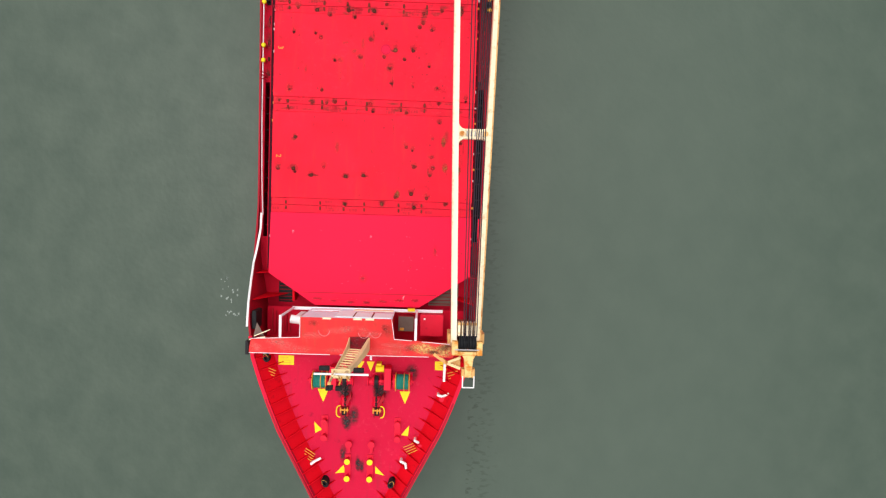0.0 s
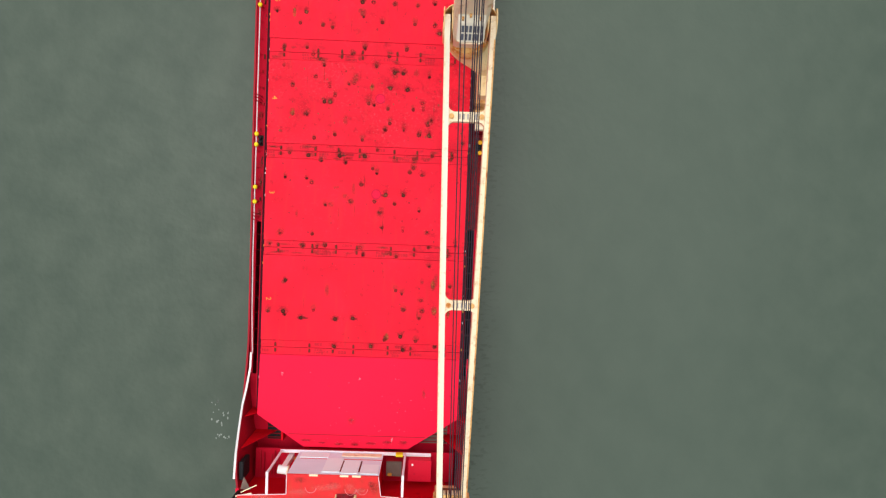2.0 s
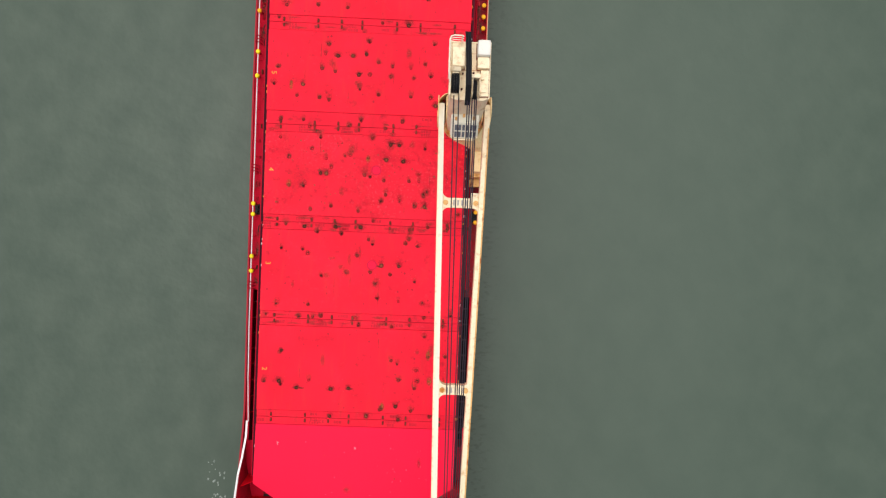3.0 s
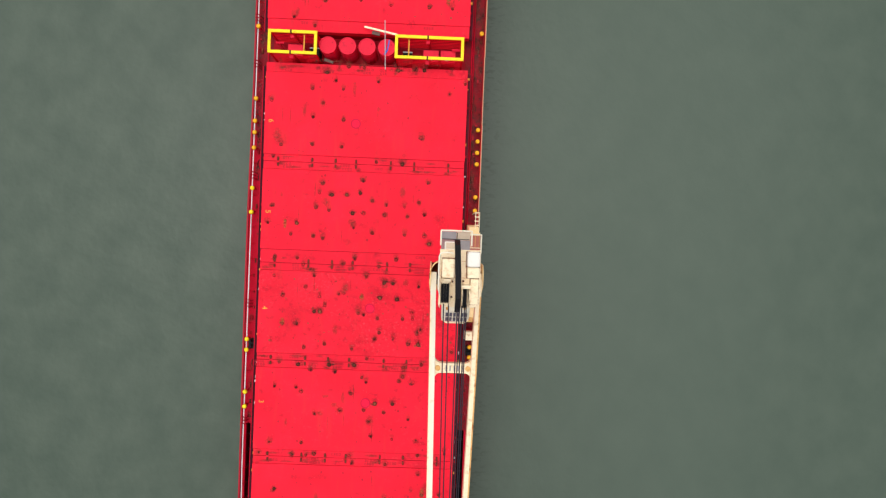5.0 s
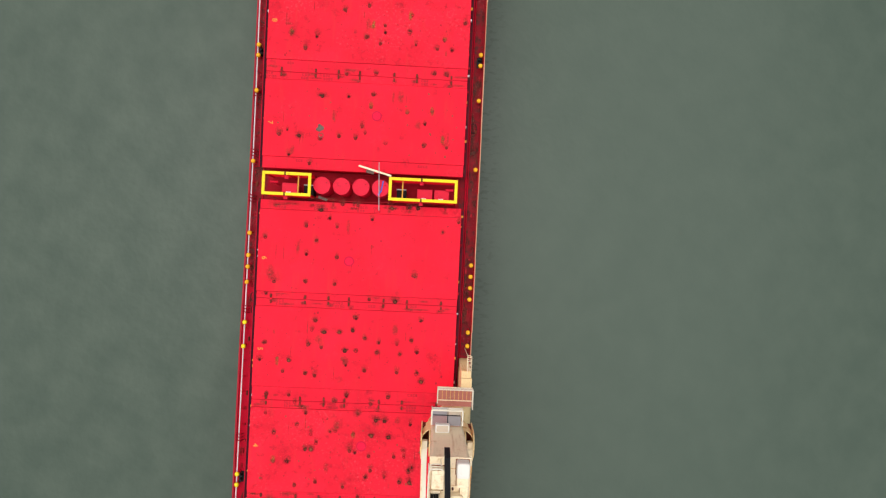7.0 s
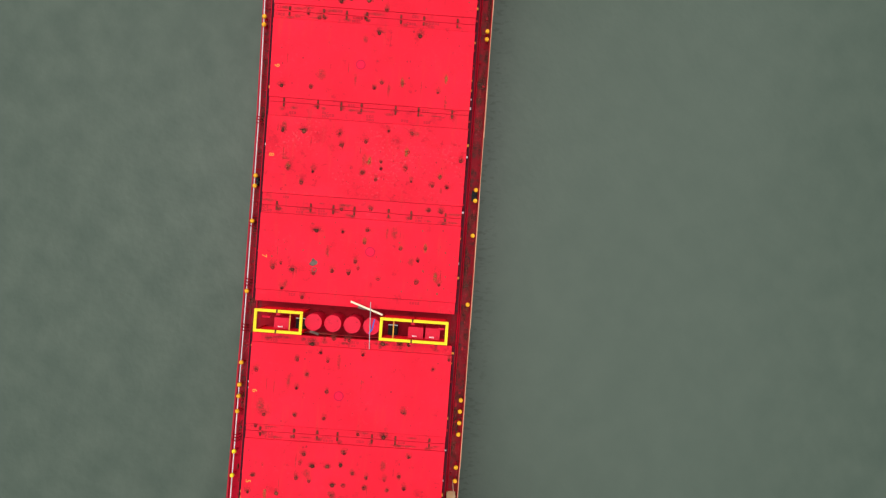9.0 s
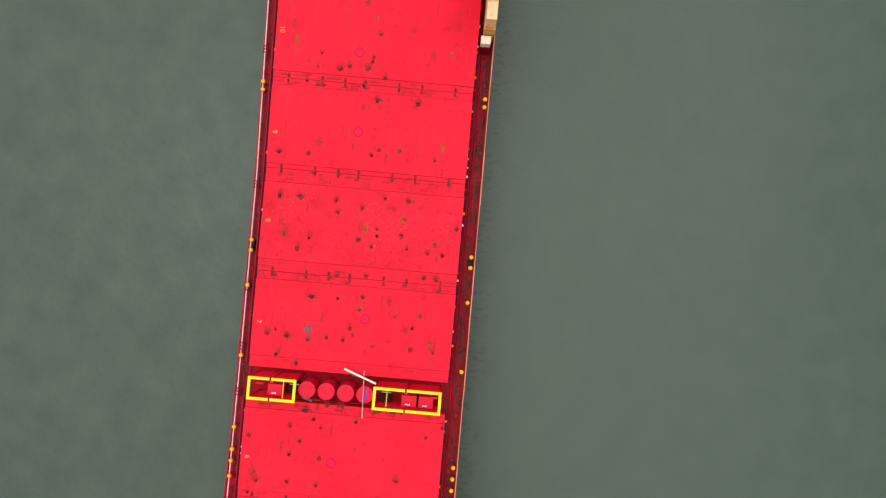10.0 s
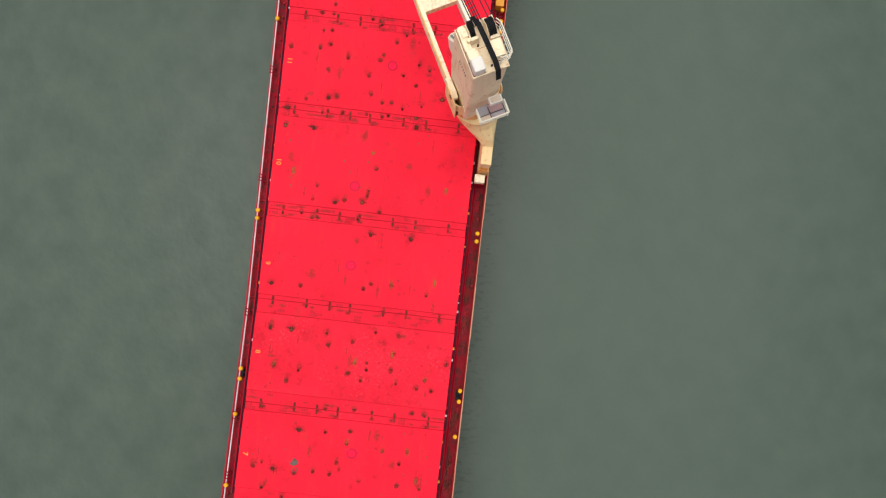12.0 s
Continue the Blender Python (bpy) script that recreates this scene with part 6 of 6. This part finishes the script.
# ---- jib rest ----
rest = thing("jib_rest", "rust-streaked cream rest that carries the jib head", "jib rest")
part("post", Geo().loft([[(7.3, -11.4, 12.0), (9.0, -11.4, 12.0), (9.0, -10.0, 12.0), (7.3, -10.0, 12.0)], [(7.6, -9.6, 16.5), (9.3, -9.6, 16.5), (9.3, -8.6, 16.5), (7.6, -8.6, 16.5)]]), PEDESTAL, rest, bevel=0.05)
part("saddle", Geo().box(7.1, 9.9, -9.4, -8.6, 16.5, 17.0).box(7.1, 7.3, -9.4, -8.6, 17.0, 18.2).box(9.7, 9.9, -9.4, -8.6, 17.0, 18.2).box(7.3, 9.7, -9.3, -8.7, 17.0, 18.25), CREAM_RUST, rest, bevel=0.04)
part("brace", Geo().bar((6.1, -11.0, 14.65), (7.25, -11.8, 14.6), 0.28, 0.3), CREAM_RUST, rest, bevel=0.04)
part("brace", Geo().bar((7.15, -11.75, 14.55), (8.35, -12.2, 14.55), 0.24, 0.3), PEDESTAL, rest, bevel=0.04)
part("brace", Geo().bar((7.3, -11.7, 14.6), (8.3, -11.2, 15.0), 0.2, 0.25), PEDESTAL, rest, bevel=0.04)
part("rest_plate", Geo().prism([(7.3, -11.75), (8.35, -12.15), (8.35, -11.3)], 14.3, 14.36), CREAM_RUST, rest)
tagged(part("white_post", Geo().bar((7.1, -12.2, 13.2), (7.08, -13.75, 13.0), 0.2, 0.2).rod((7.1, -13.0, 12.0), (7.1, -13.0, 13.05), 0.06, 8), WHITE), "white painted barrier bar on a post", "barrier")


# ---- forecastle gear ----
tagged(part("deck_marking", Geo().box(0.64, 0.82, -12.3, -11.45, 12.0, 12.008), WHITE), "white strip painted on the red foredeck", "deck marking", "white deck markings", "structure")


def triangle(pts, label):
    tagged(part("deck_marking", Geo().prism(pts, 12.0, 12.008), YELLOW), label, "deck marking", "yellow deck markings", "structure")


for pts in (((-3.82, -14.9), (-2.84, -14.9), (-3.32, -16.05)), ((3.28, -14.97), (4.21, -14.97), (3.78, -16.1)), ((-4.05, -17.8), (-3.35, -18.5), (-3.95, -18.8)), ((4.2, -18.0), (3.5, -18.85), (4.12, -18.92)),
            ((-1.42, -21.6), (-2.15, -22.35), (-1.26, -22.25)), ((1.34, -21.65), (2.15, -22.47), (1.35, -22.3)), ((-0.65, -12.42), (0.18, -12.42), (-0.22, -13.2)), ((0.37, -12.42), (1.06, -12.42), (0.73, -13.3))):
    triangle(pts, "yellow triangle painted on the red foredeck")
for x0, x1, y0, y1 in ((-7.23, -5.9, -12.87, -12.06), (6.3, 7.3, -13.04, -12.27)):
    s = thing("warning_panel", "yellow warning panel on deck with unreadable lines", "warning panel", "yellow warning panels")
    part("panel", Geo().box(x0, x1, y0, y1, 12.0, 12.02), YELLOW, s)
    for j in range(3):
        part("text_bar", Geo().box(x0 + 0.25, x1 - 0.25 - 0.1 * j, y0 + 0.17 + j * 0.2, y0 + 0.21 + j * 0.2, 12.02, 12.024), OCHRE, s)


def bollard(x, y0, y1, top, label):
    b = thing("mooring_bollard", label, "bollard", "foredeck bollards")
    part("base", Geo().box(x - 0.28, x + 0.28, y0 - 0.45, y1 + 0.45, 12.0, 12.1), REDBOX, b, bevel=0.03)
    for y in (y0, y1):
        p = part("post", Geo().loft([[(*q, z) for q in circle(x, y, r, 18)] for r, z in ((0.22, 12.1), (0.22, 12.6), (0.27, 12.66), (0.27, 12.72))]), REDBOX, b, smooth=True)
        part("cap", Geo().prism(circle(x, y, 0.25, 18), 12.72, 12.735), top, p)


bollard(-1.05, -22.53, -21.04, YELLOW, "twin mooring bollard with yellow painted tops")
bollard(0.9, -22.55, -21.05, YELLOW, "twin mooring bollard with yellow painted tops")
bollard(-3.12, -19.0, -17.65, REDBOX, "plain red twin mooring bollard")
bollard(3.2, -19.0, -17.75, REDBOX, "plain red twin mooring bollard")
for x in (-0.95, 0.99):
    v = thing("deck_vent", "red capped deck vent ahead of a bollard", "vent", "red deck vents")
    part("pipe", Geo().rod((x, -19.55, 12.0), (x, -19.55, 12.6), 0.2, 14), REDBOX, v)
    part("cap", Geo().prism(circle(x, -19.55, 0.3, 16), 12.6, 12.68), REDBOX, v, bevel=0.02)
    part("trunk", Geo().box(x - 0.12, x + 0.12, -20.4, -19.7, 12.0, 12.25), REDBOX, v, bevel=0.03)


def winch(sx, label):
    w = thing("mooring_winch", label, "winch", "mooring winches")
    x = sx * 3.5 + 0.05
    y, z = -13.85, 13.05
    n = 22
    prof = [(-0.55, 0.3), (-0.55, 0.78), (-0.50, 0.78), (-0.49, 0.62)]
    for k in range(9):
        prof += [(-0.44 + k * 0.11, 0.66 + 0.03 * (k % 2)), (-0.385 + k * 0.11, 0.61)]
    rope = [(dx, r) for dx, r in prof[3:]]
    part("rope", Geo().loft([[(x + dx, y + r * math.cos(2 * math.pi * i / n), z + r * math.sin(2 * math.pi * i / n)) for i in range(n)] for dx, r in rope]), ROPE_TEAL, w, "teal mooring rope wound on the drum", smooth=True)
    for dx in (-0.56, 0.58):
        part("flange", Geo().rod((x + dx - 0.03, y, z), (x + dx + 0.03, y, z), 0.80, 26), OCHRE, w, "worn yellow drum flange")
    part("divider", Geo().rod((x + 0.12, y, z), (x + 0.17, y, z), 0.76, 26), OCHRE, w)
    part("shaft", Geo().rod((sx * 0.7, y, z), (sx * 4.5, y, z), 0.12, 12), REDBOX, w)
    part("brake_drum", Geo().rod((sx * 2.75, y, z), (sx * 2.95, y, z), 0.6, 22), REDBOX, w)
    part("warping_head", Geo().loft([[(sx * (0.6 + d), y + r * math.cos(2 * math.pi * i / 18), z + r * math.sin(2 * math.pi * i / 18)) for i in range(18)] for d, r in ((0, 0.42), (0.06, 0.42), (0.15, 0.27), (0.4, 0.27), (0.5, 0.4), (0.55, 0.4))]), REDBOX, w, smooth=True)
    part("chain_wheel", Geo().rod((sx * 1.2, y, z), (sx * 1.5, y, z), 0.5, 12), GREASE, w, "black greased chain wheel")
    part("bed", Geo().box(min(sx * 0.9, sx * 4.4), max(sx * 0.9, sx * 4.4), y - 0.6, y + 0.6, 12.0, 12.15), FOREDECK, w, bevel=0.03)
    for q in (1.05, 1.7, 2.5, 4.25):
        part("bearing", Geo().loft([[(sx * q - 0.07, y - 0.4, 12.1), (sx * q + 0.07, y - 0.4, 12.1), (sx * q + 0.07, y + 0.4, 12.1), (sx * q - 0.07, y + 0.4, 12.1)], [(sx * q - 0.07, y - 0.2, 13.25), (sx * q + 0.07, y - 0.2, 13.25), (sx * q + 0.07, y + 0.2, 13.25), (sx * q - 0.07, y + 0.2, 13.25)]]), REDBOX, w)
    part("gear_case", Geo().box(min(sx * 2.0, sx * 2.6), max(sx * 2.0, sx * 2.6), -14.5, -12.6, 12.1, 13.6), REDBOX, w, bevel=0.08)
    part("motor", Geo().rod((sx * 1.25, -12.8, 12.9), (sx * 1.95, -12.8, 12.9), 0.3, 16), YELLOW if sx > 0 else REDBOX, w, smooth=True)
    part("motor_cover", Geo().box(min(sx * 1.3, sx * 1.7), max(sx * 1.3, sx * 1.7), -12.6, -12.35, 12.1, 13.0), YELLOW if sx > 0 else REDBOX, w, bevel=0.04)
    return w


winch(-1, "red mooring winch with teal rope and a red motor")
winch(1, "red mooring winch with teal rope and a yellow motor")


def anchor_chain(sx):
    c = thing("anchor_chain", "black greased anchor chain running to its stopper", "anchor chain", "anchor chains")
    me = None
    n = 12
    for j in range(13):
        y = -13.9 - j * 0.21
        if me is None:
            pts = [(0.075 * math.cos(2 * math.pi * i / n), 0.15 * math.sin(2 * math.pi * i / n), 0) for i in range(n + 1)]
            me = Geo().pipe(pts, 0.036, 6).mesh("link")
        l = part("link", me, GREASE, c)
        l.matrix_basis = pose(sx * 1.33, y, 12.95 - 0.035 * j, 0, 90 if j % 2 else 0, 0)
    return c


def chain_stopper(sx):
    s = thing("chain_stopper", "red chain stopper with a yellow curved lever", "chain stopper", "chain stoppers")
    x, y = sx * 1.4, -16.75
    part("body", Geo().box(x - 0.34, x - 0.16, y - 0.4, y + 0.4, 12.0, 12.5).box(x + 0.16, x + 0.34, y - 0.4, y + 0.4, 12.0, 12.5), MARK, s, bevel=0.04)
    part("roller", Geo().rod((x - 0.2, y - 0.1, 12.4), (x + 0.2, y - 0.1, 12.4), 0.2, 16), GREASE, s, smooth=True)
    part("bar", Geo().box(x - 0.38, x + 0.38, y + 0.14, y + 0.27, 12.5, 12.62).box(x - 0.36, x - 0.26, y - 0.05, y + 0.4, 12.5, 12.66).box(x - 0.02, x + 0.08, y - 0.1, y + 0.36, 12.5, 12.68).box(x + 0.22, x + 0.3, y + 0.0, y + 0.42, 12.5, 12.64), OCHRE, s, bevel=0.03)
    a = [(x + sx * (0.3 + 0.36 * math.sin(t) ** 0.6), y + 0.12 + 0.5 * math.cos(t), 12.72) for t in [math.pi * i / 10 for i in range(11)]]
    part("lever", Geo().pipe(a, 0.05, 8), YELLOW, s, "yellow curved lever")
    part("pawl", Geo().loft([[(x + 0.1, y + 0.9, z), (x + 0.55, y + 1.7, z), (x + 0.62, y + 1.35, z), (x + 0.3, y + 0.75, z)] for z in (12.0, 12.9)]), MARK, s, "dark red pawl plate")
    part("ramp", Geo().loft([[(x - 0.5, y + 0.5, 12.0), (x + 0.5, y + 0.5, 12.0), (x + 0.35, y + 1.3, 12.0), (x - 0.35, y + 1.3, 12.0)], [(x - 0.25, y + 0.5, 12.45), (x + 0.25, y + 0.5, 12.45), (x + 0.2, y + 1.2, 12.2), (x - 0.2, y + 1.2, 12.2)]]), REDBOX, s)
    return s


for sx in (-1, 1):
    anchor_chain(sx)
    chain_stopper(sx)
stain_part([(-1.3, -14.8, 12.006, 0.6, 1.6, 0), (-1.2, -17.8, 12.007, 0.45, 0.9, 0), (1.5, -14.6, 12.006, 0.7, 1.2, 0), (-0.2, -21.4, 12.006, 0.25, 0.8, 0), (0.2, -21.7, 12.007, 0.2, 0.7, 0), (-0.6, -17.2, 12.008, 0.5, 1.0, 0), (1.75, -14.6, 12.0095, 0.85, 1.1, 0), (1.5, -15.6, 12.0105, 0.6, 0.9, 0), (-1.6, -14.9, 12.0095, 0.7, 1.0, 0), (-1.3, -17.7, 12.0105, 0.5, 0.7, 0), (-0.1, -21.6, 12.0095, 0.35, 0.6, 0), (2.4, -13.8, 12.009, 0.8, 0.9, 0), (4.3, -13.3, 12.006, 0.7, 0.9, 0), (-2.3, -13.6, 12.006, 0.7, 0.8, 0), (-1.5, -20.6, 12.006, 0.35, 0.9, 0)], STAIN_GREASE, hull, "grease_stain")


def fairlead(x, y, rz, label):
    f = thing("roller_fairlead", label, "fairlead", "fairleads at the bulwark", at=pose(x, y, 12.0, 0, 0, rz))
    n = 16
    ring = lambda r, s, z: [(r * math.cos(2 * math.pi * i / n), r * s * math.sin(2 * math.pi * i / n), z) for i in range(n)]
    part("frame", Geo().loft([ring(0.27, 1.5, 0), ring(0.29, 1.5, 0.7), ring(0.25, 1.5, 0.9), ring(0.13, 1.6, 0.9), ring(0.11, 1.5, 0.6)]), BLACK, f, smooth=True)
    part("lip", Geo().pipe([(*p[:2], 0.92) for p in ring(0.2, 1.55, 0)[:9]], 0.015, 5), OCHRE, f)


fairlead(-2.9, -22.9, 30, "black oval fairlead with a worn yellow lip")
fairlead(2.8, -22.9, -30, "black oval fairlead with a worn yellow lip")
fairlead(-8.1, -12.1, 15, "black oval fairlead with a worn yellow lip")


def steps(x, y, rz, n, label):
    s = thing("bulwark_step", label, "steps", "yellow steps at the bulwark", at=pose(x, y, 12.0, 0, 0, rz))
    for j in range(n):
        part("tread", Geo().rod((-0.12 + 0.0 * j, -0.28 + j * 0.26, 0.35 + 0.08 * j), (0.85, -0.28 + j * 0.26, 0.5 + 0.1 * j), 0.035, 6), OCHRE, s)
    part("stringer", Geo().bar((-0.1, -0.4, 0.3), (-0.1, 0.6, 0.6), 0.05, 0.05), REDBOX, s)


steps(-4.75, -20.45, -28, 4, "yellow step bars on the bow bulwark")
steps(4.1, -20.1, 28, 4, "yellow step bars on the bow bulwark")
steps(-8.2, -13.45, -18, 4, "yellow step bars on the bow bulwark")
steps(7.6, -13.6, 18, 4, "yellow step bars on the bow bulwark")


def bent_pipe(p, q, r, label):
    b = thing("bent_pipe", label, "vent pipe", "white bent vent pipes")
    part("pipe", Geo().pipe([(p[0], p[1], 12.0), (p[0], p[1], 12.75), (q[0], q[1], 12.85), (r[0], r[1], 12.7)], 0.11, 10), WHITE, b, smooth=True)
    part("foot", Geo().prism(circle(p[0], p[1], 0.22, 14), 12.0, 12.1), REDBOX, b)


bent_pipe((-4.1, -21.25), (-3.75, -20.95), (-3.3, -20.75), "white bent vent pipe on the foredeck")
bent_pipe((3.6, -20.9), (4.0, -21.05), (4.05, -21.5), "white bent vent pipe on the foredeck")
bent_pipe((6.65, -15.05), (7.0, -15.1), (7.55, -14.9), "white bent vent pipe on the foredeck")
bent_pipe((4.75, -19.05), (4.9, -19.1), (5.05, -19.2), "white bent vent pipe on the foredeck")
for x, y in ((7.0, -15.4), (5.2, -19.7)):
    b = thing("small_vent", "small red vent beside a white pipe", "vent")
    part("pipe", Geo().rod((x, y, 12.0), (x, y, 12.5), 0.15, 12), REDBOX, b)
    part("cap", Geo().prism(circle(x, y, 0.28, 14), 12.5, 12.6), REDBOX, b, bevel=0.02)
# the port plating's dark grey carries both dirt and the recess's shadow
for x0, x1, m, lab in ((-8.5, -7.2, BLACK, "black grating on the well deck"), (5.6, 8.4, GREY, "grey plating on the well deck, dirt and shade in its colour")):
    g = thing("deck_grating", lab, "grating")
    part("frame", Geo().box(x0, x1, -8.1, -6.0, 6.9, 7.0), m, g, bevel=0.02)
    for j in range(6):
        part("bar", Geo().box(x0 + 0.08, x1 - 0.08, -7.95 + j * 0.33, -7.88 + j * 0.33, 7.0, 7.06), COAMING, g)
